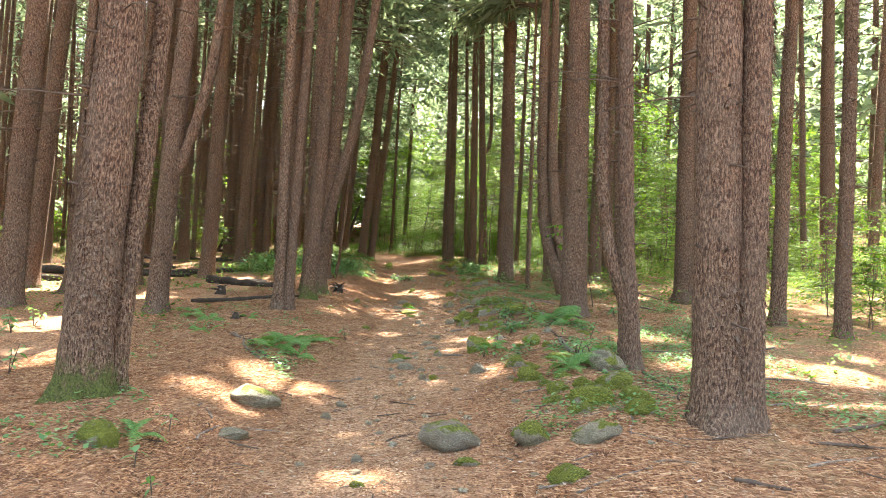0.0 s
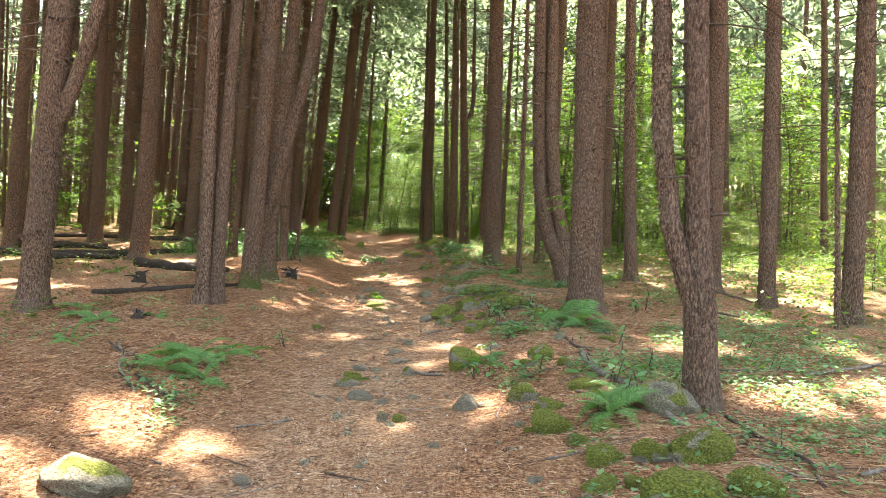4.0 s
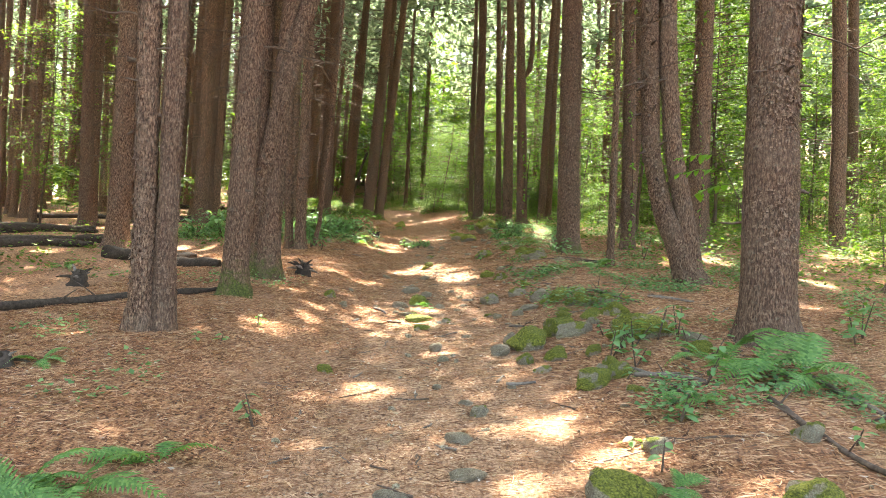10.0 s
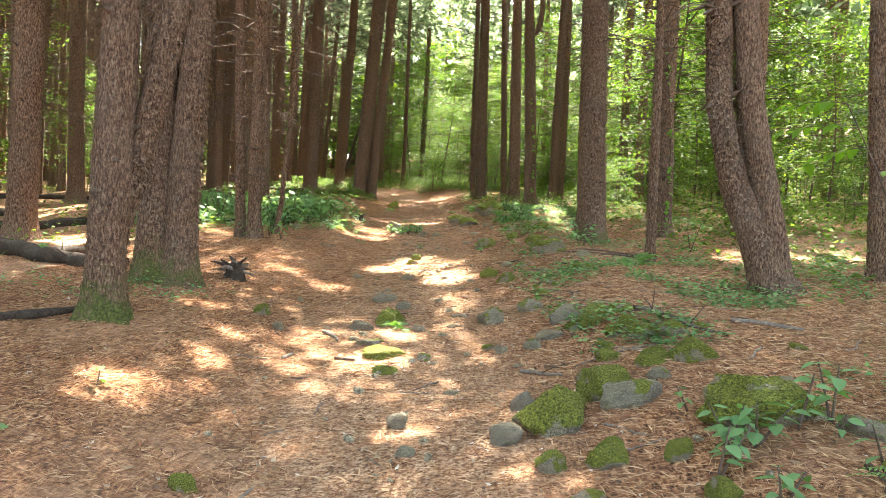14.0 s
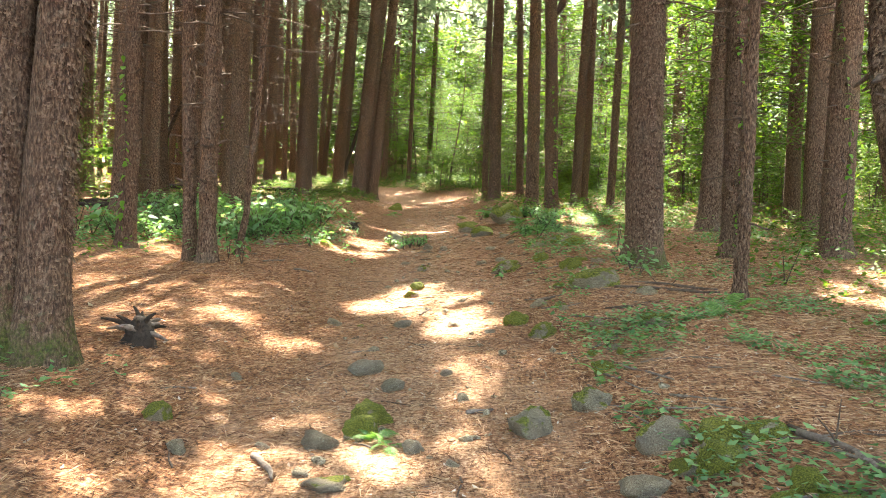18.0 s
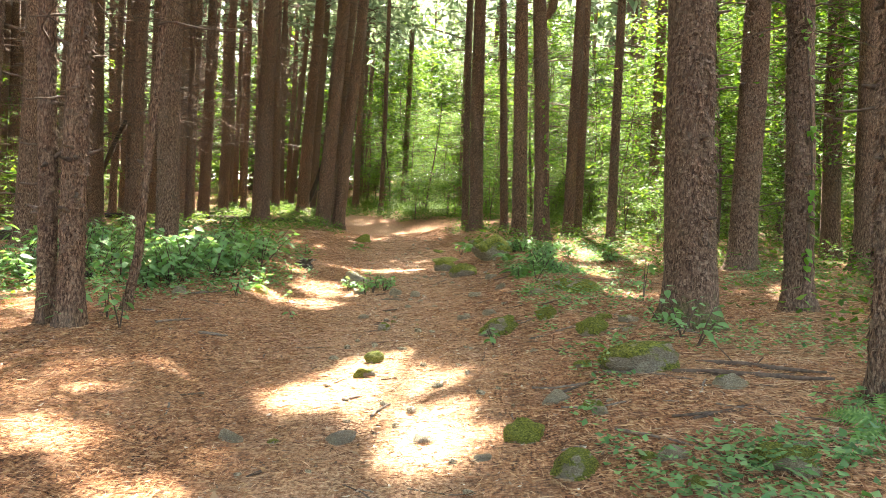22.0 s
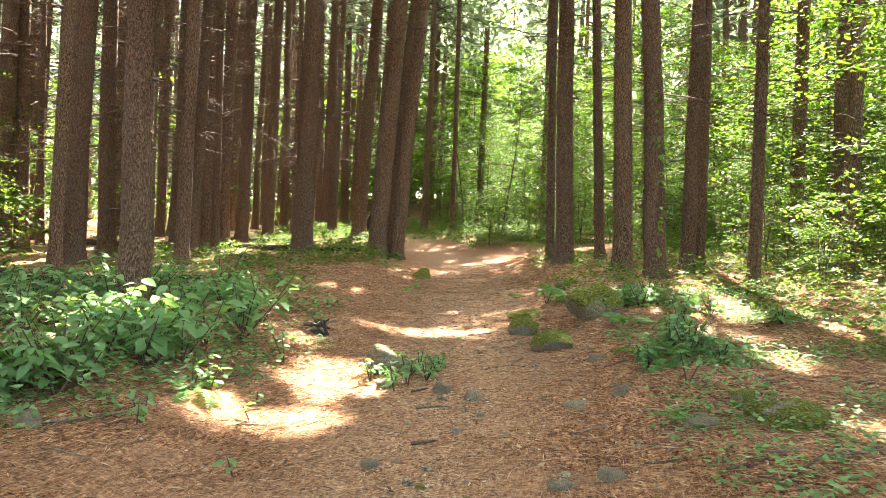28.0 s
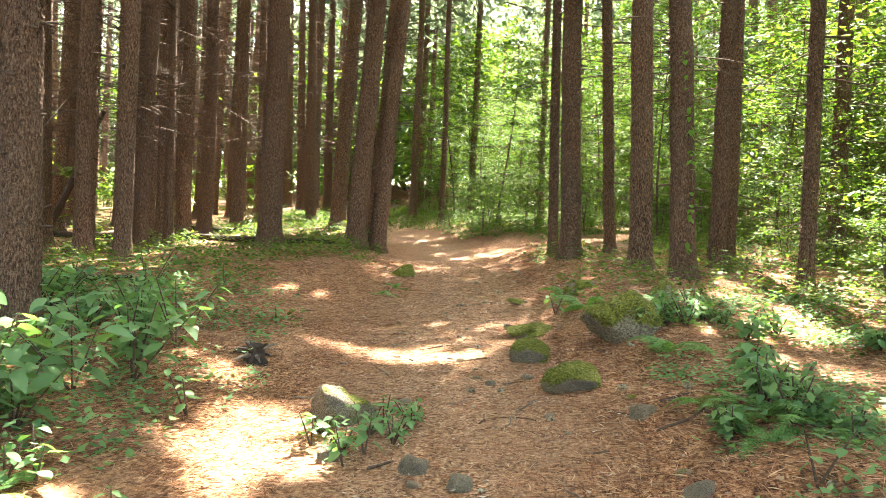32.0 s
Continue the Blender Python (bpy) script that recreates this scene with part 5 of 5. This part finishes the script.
def fern(x, y, size):
    g = np.random.default_rng(int(abs(x * 91 + y * 137) * 10))
    ob = thing("fern", spot(x, y), "green fern with feathery arching fronds on the needle litter" if size > 0.3 else "small green fern with few fronds on the needle litter", "fern", "ferns")
    n = int(g.integers(5, 8)) if size > 0.3 else int(g.integers(3, 6))
    for k in range(n):
        a = 6.283 * k / n + g.normal(0, 0.3)
        L = size * 1.1 * g.uniform(0.75, 1.2)
        m = Matrix.Rotation(a, 4, "Z") @ Matrix.Rotation(g.normal(-0.05, 0.22), 4, "Y") @ Matrix.Rotation(g.normal(0, 0.3), 4, "X") @ Matrix.Diagonal((L, L, L, 1))
        part("frond", FRONDS[int(g.integers(4))], ob, m=m)


fern(-2.40, 5.68, 0.32)
fern(-2.34, 10.07, 0.45)
fern(-2.01, 10.07, 0.42)
fern(-2.09, 10.84, 0.45)
fern(-1.95, 11.44, 0.42)
fern(-2.25, 10.74, 0.45)
fern(-2.37, 10.58, 0.35)
fern(-3.82, 12.43, 0.4)
fern(1.70, 12.80, 0.65)
fern(1.85, 12.50, 0.6)
fern(1.71, 13.45, 0.5)
fern(1.24, 8.43, 0.38)
fern(0.57, 10.66, 0.38)
fern(1.45, 8.72, 0.34)
fern(1.29, 8.62, 0.33)
fern(1.41, 13.11, 0.35)
fern(0.50, 18.19, 0.22)
fern(0.82, 21.56, 0.25)
fern(0.62, 25.95, 0.28)
fern(0.95, 25.91, 0.26)
fern(0.75, 26.16, 0.32)
fern(0.88, 25.95, 0.3)
fern(0.64, 26.39, 0.28)
fern(0.56, 27.81, 0.45)
fern(-0.07, 31.24, 0.35)
fern(0.59, 29.32, 0.4)
fern(-5.40, 19.83, 0.4)
fern(-5.95, 18.42, 0.35)
fern(-4.31, 13.10, 0.35)
fern(-3.27, 10.52, 0.3)
fern(-4.20, 12.55, 0.3)
fern(-3.43, 10.81, 0.3)
fern(-2.69, 25.08, 0.35)
fern(-0.86, 17.35, 0.2)
fern(-2.32, 33.12, 0.3)
fern(-2.41, 32.32, 0.3)
fern(-0.74, 10.70, 0.2)
fern(-3.31, 12.89, 0.25)
fern(-0.76, 17.27, 0.2)
fern(0.49, 24.67, 0.18)
fern(1.82, 19.64, 0.4)
fern(0.84, 29.72, 0.32)
fern(0.12, 30.19, 0.4)


def leaf_shape(slim, seed, mat):
    """An oval leaf of length 1 along x, folded and drooping, with a short stalk."""
    n = 7
    s = np.linspace(0, 1, n)
    w = slim * 0.5 * np.sin(np.pi * s ** 0.8) ** 0.9 * (1 - 0.2 * s) + 0.004
    z = -0.22 * s ** 2 + 0.03 * np.sin(5 * s + seed)
    mid = np.stack([s, 0 * s, z], 1)
    V = np.vstack([mid + np.stack([0 * s, w, 0.22 * w], 1), mid, mid + np.stack([0 * s, -w, 0.22 * w], 1)])
    i = np.arange(n - 1)
    F = np.vstack([np.stack([i, i + n, i + n + 1, i + 1], 1), np.stack([i + n, i + 2 * n, i + 2 * n + 1, i + n + 1], 1)])
    stalk = tube(np.array([[-0.28, 0, -0.05], [-0.1, 0, 0.01], [0.02, 0, 0]]), [0.012, 0.01, 0.008], 4, False)
    return shape("leaf", *joined([(V, F), stalk]), mat)


OVAL = [leaf_shape(0.55 + 0.06 * k, k, SHRUB_LEAF) for k in range(3)]
BRIGHT = [leaf_shape(0.5 + 0.06 * k, k, VINE_LEAF) for k in range(3)]


def leafy_plant(name, x, y, high, stems, per, leaf, label, category, group, spread=0.6, kinds=None, lean=(0.0, 0.0), whole=False):
    """Thin stems with single leaves set along them."""
    g = np.random.default_rng(int(abs(x * 173 + y * 59) * 10) + stems)
    kinds = kinds or OVAL
    blades = []
    ob = thing(name, spot(x, y), label, category, group)
    for s in range(stems):
        a = g.uniform(0, 6.283)
        tip = np.array([np.cos(a) * spread * high * g.uniform(0.2, 1) + lean[0], np.sin(a) * spread * high * g.uniform(0.2, 1) + lean[1], high * g.uniform(0.7, 1.1)])
        q = np.linspace(0, 1, 6)
        line = np.array([0, 0, -0.02]) + tip * q[:, None] + np.array([0, 0, 0.15 * high]) * (q * (1 - q))[:, None]
        part("stem", shape("stem", *tube(line, np.linspace(0.006, 0.0025, 6) * (1 + high), 5), TWIG), ob)
        for k in range(per):
            t = 0.3 + 0.7 * (k + 0.5) / per
            c = np.array([np.interp(t, q, line[:, j]) for j in range(3)])
            b = a + 2.4 * k + g.normal(0, 0.3)
            L = leaf * g.uniform(0.7, 1.25)
            m = Matrix.Translation(c + 0.2 * L * np.array([np.cos(b), np.sin(b), 0.1])) @ Matrix.Rotation(b, 4, "Z") @ Matrix.Rotation(g.normal(0.1, 0.22), 4, "Y") @ Matrix.Rotation(g.normal(0, 0.25), 4, "X") @ Matrix.Diagonal((L, L, L, 1))
            me = kinds[int(g.integers(3))]
            if whole:
                blades.append((np.array([(m @ v.co)[:] for v in me.vertices]), [p.vertices[:] for p in me.polygons]))
            else:
                part("leaf", me, ob, m=m)
    if whole:
        part("foliage", shape("foliage", *joined(blades), SHRUB_LEAF), ob, kind="stuff")
    return ob


def seedling(x, y, high):
    leafy_plant("seedling", x, y, high, 1 if high < 0.2 else 2, 5 if high < 0.3 else 7, 0.045 + 0.16 * min(high, 0.4), "small green seedling with oval leaves in the needle litter", "seedling", "seedlings on the forest floor", kinds=OVAL)


seedling(-1.67, 12.30, 0.22)
seedling(-2.25, 14.72, 0.14)
seedling(1.07, 13.88, 0.3)
seedling(1.30, 13.99, 0.26)
seedling(0.83, 13.67, 0.25)
seedling(-2.48, 13.79, 0.12)
seedling(-2.35, 13.89, 0.12)
seedling(-2.21, 5.20, 0.18)
seedling(-1.97, 4.86, 0.16)
seedling(0.03, 22.46, 0.2)
seedling(1.42, 21.77, 0.26)
seedling(1.43, 21.46, 0.3)
seedling(-2.00, 24.06, 0.14)
seedling(-2.33, 25.36, 0.14)
seedling(-2.65, 24.28, 0.16)
seedling(-2.95, 22.08, 0.28)
seedling(-3.37, 22.02, 0.3)
seedling(-2.64, 24.31, 0.25)
seedling(-2.22, 24.93, 0.16)
seedling(-1.41, 26.40, 0.3)
seedling(-1.75, 26.52, 0.22)
seedling(-1.40, 26.97, 0.25)
seedling(-1.49, 26.22, 0.25)
seedling(-2.85, 29.33, 0.2)
seedling(-4.07, 31.13, 0.25)
seedling(0.42, 10.39, 0.2)
seedling(0.55, 10.35, 0.16)
seedling(0.90, 11.91, 0.2)
seedling(0.98, 13.90, 0.25)
seedling(3.42, 11.38, 0.2)
seedling(3.20, 14.43, 0.35)
seedling(2.98, 14.08, 0.35)
seedling(1.49, 14.08, 0.3)
seedling(-5.86, 10.42, 0.35)
seedling(-5.87, 11.01, 0.3)
seedling(-4.41, 7.71, 0.3)
seedling(-2.27, 6.06, 0.15)
seedling(-3.55, 22.26, 0.3)
seedling(-2.77, 17.16, 0.1)
seedling(-3.22, 22.46, 0.3)
seedling(-2.64, 25.30, 0.25)
seedling(-2.76, 25.27, 0.2)
seedling(-2.53, 26.61, 0.3)
seedling(0.70, 25.31, 0.25)
seedling(-0.17, 30.43, 0.25)
seedling(1.66, 24.02, 0.4)
seedling(2.85, 21.24, 0.4)
seedling(1.40, 22.22, 0.24)


bank_rng = np.random.default_rng(91)
for k in range(26):
    seedling(bank_rng.uniform(0.5, 2.1), bank_rng.uniform(7.4, 14.5), bank_rng.uniform(0.1, 0.24))
for x, y, h in ((1.45, 9.0, 0.34), (1.62, 9.35, 0.3), (1.3, 9.75, 0.26), (0.62, 11.0, 0.24), (1.05, 12.1, 0.28), (1.9, 9.9, 0.3), (2.4, 14.6, 0.34), (0.75, 26.3, 0.3), (0.55, 26.6, 0.26), (1.0, 26.5, 0.28), (0.42, 29.1, 0.3), (0.8, 28.7, 0.26), (1.2, 29.5, 0.3)):
    fern(x, y, h)


def fill_shrubs(count, seed):
    g = np.random.default_rng(seed)
    for k in range(count):
        v = g.random()
        y = 24.4 + 5.8 * v
        x = g.uniform(-7.0, -2.9 - 0.22 * abs(y - 27))
        leafy_plant("shrub", x, y, g.uniform(0.3, 0.58), 4, 9, g.uniform(0.10, 0.16), "low leafy shrub with broad dull green leaves beside the trail", "shrub", "patch of low leafy shrubs", spread=0.9, whole=x < -3.7)


fill_shrubs(72, 5)
edge_rng = np.random.default_rng(15)
for k in range(15):
    leafy_plant("shrub", edge_rng.uniform(-4.2, -2.95), edge_rng.uniform(24.4, 26.0), edge_rng.uniform(0.28, 0.5), 4, 9, edge_rng.uniform(0.10, 0.15), "low leafy shrub with broad dull green leaves beside the trail", "shrub", "patch of low leafy shrubs", spread=0.9)
for x, y, h in ((-1.45, 26.75, 0.2), (-1.28, 26.6, 0.22), (-1.22, 26.95, 0.2), (-1.55, 26.45, 0.16), (-1.75, 26.75, 0.14)):
    leafy_plant("shrub", x, y, h, 5, 9, 0.06, "small leafy shrub growing round a pale stone beside the trail", "shrub", "small shrubs among the stones", spread=0.9)
for x, y, h in ((1.2, 28.2, 0.22), (1.6, 28.8, 0.26), (0.9, 28.9, 0.22), (2.2, 28.3, 0.22), (1.0, 27.4, 0.2)):
    leafy_plant("shrub", x, y, h, 5, 9, 0.1, "small leafy shrub growing round a stone beside the trail", "shrub", "small shrubs among the stones", spread=0.9)
clump_rng = np.random.default_rng(93)
for cx, cy, n in ((0.72, 26.2, 7), (0.5, 28.6, 5), (1.0, 28.9, 4)):
    for k in range(n):
        leafy_plant("shrub", cx + clump_rng.normal(0, 0.22), cy + clump_rng.normal(0, 0.22), clump_rng.uniform(0.14, 0.28), 6, 11, clump_rng.uniform(0.05, 0.08), "dense clump of small leafy stems on the mossy bank", "shrub", "leafy clumps on the bank", spread=0.7, whole=True)


def spray_sapling(x, y):
    """A thin leaning sapling with one level branch of bright leaves."""
    g = np.random.default_rng(77)
    ob = thing("sapling", spot(x, y), "thin sapling holding out a level spray of bright leaves", "sapling")
    s = np.linspace(0, 1, 12)
    line = np.stack([-0.55 * s ** 1.6, 0.05 * s, 1.68 * s], 1)
    part("stem", shape("stem", *tube(line, np.linspace(0.011, 0.004, 12), 6), TWIG), ob)
    for k in range(4):
        d = np.array([-0.75 + 0.28 * k, g.normal(0, 0.3), 0.12 - 0.06 * k])
        L = 0.45 + 0.12 * (k % 2)
        twig = line[-1 - k] + d / np.linalg.norm(d) * (L * s)[:, None] + np.array([0, 0, -0.12]) * (s * s)[:, None]
        part("twig", shape("twig", *tube(twig, np.linspace(0.004, 0.0015, 12), 4), TWIG), ob)
        for q in range(9):
            c = twig[min(11, 2 + q)]
            b = math.atan2(d[1], d[0]) + (0.9 if q % 2 else -0.9) + g.normal(0, 0.25)
            size = g.uniform(0.09, 0.15)
            part("leaf", BRIGHT[int(g.integers(3))], ob, m=Matrix.Translation(c) @ Matrix.Rotation(b, 4, "Z") @ Matrix.Rotation(g.normal(0.25, 0.2), 4, "Y") @ Matrix.Diagonal((size, size, size, 1)))


spray_sapling(2.95, 16.0)
leafy_plant("sapling", 1.45, 21.9, 0.4, 2, 8, 0.075, "small leafy sapling at the foot of a pine", "sapling", "", kinds=OVAL)


def creeper(x, y, r, z0, z1, count, seed, label):
    """A leafy vine on a trunk."""
    g = np.random.default_rng(seed)
    ob = thing("vine", spot(x, y), label, "vine", "vines on the pines")
    z = np.linspace(z0, z1, 40)
    a = -1.9 + 0.5 * np.sin(z * 1.3)
    line = np.stack([(r + 0.015) * np.cos(a), (r + 0.015) * np.sin(a), z], 1)
    part("stem", shape("stem", *tube(line, np.full(40, 0.008), 5), TWIG), ob)
    for k in range(count):
        i = int(g.integers(40))
        b = a[i] + g.normal(0, 0.7)
        L = g.uniform(0.07, 0.13)
        m = Matrix.Translation(line[i] + [0, 0, g.uniform(-0.1, 0.1)]) @ Matrix.Rotation(b, 4, "Z") @ Matrix.Rotation(g.normal(0.5, 0.3), 4, "Y") @ Matrix.Diagonal((L, L, L, 1))
        part("leaf", BRIGHT[int(g.integers(3))], ob, m=m)


creeper(3.05, 23.55, 0.13, 0.2, 6.5, 80, 3, "bright green creeper climbing a pine trunk")
creeper(1.6, 32.7, 0.15, 0.0, 3.0, 40, 4, "green creeper at the foot of a pine trunk")
creeper(4.55, 23.96, 0.19, 0.3, 5.0, 50, 5, "bright green creeper climbing a pine trunk")
creeper(-4.87, 23.36, 0.11, 0.1, 2.5, 40, 6, "dark green creeper on a slender pine trunk")


# ---- litter and ground cover ----
def scatter(count, x0, x1, y0, y1, seed, wanted):
    """Random places on the slope for which wanted(x, y, roll) holds."""
    r = np.random.default_rng(seed)
    x, y = r.uniform(x0, x1, count), r.uniform(y0, y1, count)
    k = wanted(x, y, r.random(count))
    return x[k], y[k], r


def loose_needles():
    def wanted(x, y, q):
        u = np.abs(x - trail_x(y) - 0.1)
        return q < np.where(u < 0.8, 0.45, 1.0) * np.clip(1.35 - y / 60, 0.4, 1)
    x, y, r = scatter(600000, -4.6, 4.2, 1.2, 37, 31, wanted)
    n = len(x)
    a = r.uniform(0, np.pi, n) + 0.5 * vnoise(np.stack([x, y, 0 * x], 1), 2.0, 8)
    L, w = r.uniform(0.05, 0.13, n), r.uniform(0.0013, 0.003, n)
    z = height(x, y) + r.uniform(0.002, 0.014, n)
    tilt = r.normal(0, 0.10, n)
    dx, dy, dz = np.cos(a) * L / 2, np.sin(a) * L / 2, tilt * L / 2
    bow = r.normal(0, 0.03, n) * L
    V = np.stack([np.stack([x - dx, y - dy, z - dz], 1), np.stack([x + np.sin(a) * (w + bow), y - np.cos(a) * (w + bow), z + 0.003], 1), np.stack([x + dx, y + dy, z + dz], 1)], 1).reshape(-1, 3)
    tagged(new("needle_litter", shape("needle_litter", to_world(V), np.arange(3 * n).reshape(n, 3), LITTER, False)), "loose rusty pine needles strewn over the forest floor", "needles", kind="stuff")


loose_needles()


def fallen_leaves():
    x, y, r = scatter(2600, -6, 6, 2, 34, 33, lambda x, y, q: q < 0.75)
    P = to_world(np.stack([x, y, height(x, y) + 0.012], 1))
    V, F = leaves_at(P, 0.06, r, droop=0.0, flat=0.8, slim=0.6)
    m = leaf_material("dead_leaves", (0.13, 0.07, 0.035), (0.30, 0.19, 0.11), (0.50, 0.38, 0.26), 0.15, 0.6)
    tagged(new("fallen_leaves", shape("fallen_leaves", V, F, m, False)), "dry brown fallen leaves and chips on the needles", "leaves", kind="stuff")


fallen_leaves()


def wood_chips():
    x, y, r = scatter(18000, -4.5, 4.5, 2, 38, 34, lambda x, y, q: q < np.where(np.abs(x - trail_x(y)) < 1.1, 0.9, 0.45))
    P = to_world(np.stack([x, y, height(x, y) + 0.014], 1))
    V, F = leaves_at(P, 0.034, r, droop=0.0, flat=0.7, slim=0.45)
    m = leaf_material("bark_chips", (0.06, 0.03, 0.018), (0.34, 0.24, 0.16), (0.66, 0.56, 0.44), 0.05, 0.7, (1, 1, 1))
    tagged(new("bark_chips", shape("bark_chips", V, F, m, False)), "pale and dark bark chips strewn over the trail", "bark chips", kind="stuff")


wood_chips()


def ground_cover(name, count, x0, x1, y0, y1, seed, wanted, size, high, mat, label):
    x, y, r = scatter(count, x0, x1, y0, y1, seed, wanted)
    x, y = np.repeat(x, 6) + r.normal(0, 0.05, 6 * len(x)), np.repeat(y, 6) + r.normal(0, 0.05, 6 * len(y))
    P = to_world(np.stack([x, y, height(x, y) + 0.01 + r.random(len(x)) ** 2 * high], 1))
    V, F = leaves_at(P, size, r, droop=0.1, flat=0.75, slim=0.6)
    tagged(new(name, shape(name, V, F, mat, False)), label, "ground cover", kind="stuff")


def patch(x, y, scale, seed):
    return vnoise(np.stack([x, y, 0 * x], 1), scale, seed)


ground_cover("creeping_plants", 34000, 0.4, 4.6, 6, 31, 41, lambda x, y, q: (q < 0.75) & (patch(x, y, 0.9, 21) > -0.12) & (x - trail_x(y) > 1.2) & (q < np.interp(x - trail_x(y), [1.2, 1.6, 3.0, 5.0], [0.3, 0.75, 0.6, 0.3])) & (patch(x, y, 3.0, 22) > -0.3) & (q < np.interp(y, [6, 9, 10.5, 19, 20.5, 23.5, 25, 31], [0.25, 0.3, 1, 1, 0.18, 0.18, 0.4, 0.4])), 0.05, 0.11, SHRUB_LEAF, "low creeping plants with small leaves between the stones")
ground_cover("low_herbs", 26000, 2.2, 18, 8, 46, 42, lambda x, y, q: (q < np.clip((x - 2.0 + np.clip((y - 18) / 12, 0, 1)) / 5, 0.12, 1) * np.interp(y, [8, 15, 22], [0.2, 0.35, 1])) & (patch(x, y, 0.7, 23) > -0.25), 0.085, 0.38, LEAF, "low bright herbs under the pines")
ground_cover("trailside_herbs", 24000, -9.0, 5.0, 29, 58, 43, lambda x, y, q: (np.abs(x - trail_x(y)) > np.interp(y, [36, 44, 50], [1.35, 0.75, 0.0])) & (q < np.clip((y - 27) / 9, 0, 1)) & (patch(x, y, 0.9, 24) > -0.15 - np.clip((y - 40) / 10, 0, 1)), 0.075, 0.25, LEAF, "fresh green herbs along the edges of the trail")
ground_cover("shade_herbs", 8000, -26, -4.2, 9, 60, 44, lambda x, y, q: (patch(x, y, 0.45, 25) > 0.15), 0.085, 0.22, LEAF, "scattered green herbs between the plantation trunks")
ground_cover("shrub_edge_herbs", 2600, -6.5, -2.4, 23.5, 31, 45, lambda x, y, q: (q < 0.8) & (patch(x, y, 1.1, 26) > -0.35) & (x < -2.3 - 0.2 * np.abs(y - 27)), 0.065, 0.22, SHRUB_LEAF, "small leafy herbs round the low shrubs")
ground_cover("bank_top_herbs", 1500, 0.9, 4.2, 26.5, 32, 48, lambda x, y, q: (q < 0.8) & (patch(x, y, 1.2, 29) > 0.0), 0.05, 0.12, LEAF, "bright low herbs on the sunny bank beside the trail")
ground_cover("bank_herbs", 1500, -6, -2.4, 5, 20, 46, lambda x, y, q: (patch(x, y, 0.8, 27) > 0.25), 0.055, 0.12, SHRUB_LEAF, "small green herbs on the needle-covered bank")

ground_cover("sunlit_herbs", 260, -3.4, -1.9, 8.2, 9.7, 47, lambda x, y, q: patch(x, y, 1.3, 28) > -0.2, 0.06, 0.14, SHRUB_LEAF, "low pale green herbs in a patch of sun")

pebble_rng = np.random.default_rng(51)
gravel = []
GRIT = [rock_shape(500 + 7 * k, 0.0, 2) for k in range(4)]
for k in range(430):
    y = pebble_rng.uniform(3, 36)
    x = float(trail_x(np.array(y))) + pebble_rng.normal(0.25, 0.65)
    s = 0.025 + 0.06 * pebble_rng.random() ** 2
    if k < 110:
        rock(x, y, s + 0.02, s * 0.5, 0.0 if pebble_rng.random() < 0.85 else 0.5)
        continue
    me = GRIT[k % 4]
    V = np.array([v.co[:] for v in me.vertices]) * [s, s * 0.8, s * 0.7]
    gravel.append((V[:, [1, 0, 2]] * [1, -1, 1] if k % 2 else V) + np.array(spot(x, y, s * 0.12)))
G = np.array([p.vertices[:] for p in GRIT[0].polygons])
me = shape("gravel", *joined([(V, G) for V in gravel]), STONE)
attribute(me, "moss", np.full(len(me.vertices), -1.0))
tagged(new("gravel", me), "small grey and brown stones trodden into the trail", "gravel", kind="stuff")
for k in range(170):
    y = pebble_rng.uniform(3, 31)
    x = float(trail_x(np.array(y))) + pebble_rng.normal(0.2, 1.2)
    a, L = pebble_rng.uniform(0, 6.283), pebble_rng.uniform(0.08, 0.35)
    stick(x, y, x + math.cos(a) * L, y + math.sin(a) * L, pebble_rng.uniform(0.003, 0.009))
for k in range(64):
    y = pebble_rng.uniform(5, 27)
    x = float(trail_x(np.array(y))) + 1.15 + abs(pebble_rng.normal(0, 0.65))
    s = 0.08 + 0.16 * pebble_rng.random() ** 2
    if min(math.hypot(x - a, y - b) for a, b in PINES) > 0.45:
        rock(x, y, s, s * 0.42, 0.9 if pebble_rng.random() < 0.7 else 0.4)
for k in range(110):
    y = pebble_rng.uniform(4, 27)
    x = float(trail_x(np.array(y))) + 1.0 + abs(pebble_rng.normal(0, 1.0))
    a, L = pebble_rng.normal(0.2, 0.8), pebble_rng.uniform(0.2, 0.8)
    if min(math.hypot(x - p, y - q) for p, q in PINES) > 0.5:
        stick(x, y, x + math.cos(a) * L, y - math.sin(a) * L, pebble_rng.uniform(0.005, 0.0094))
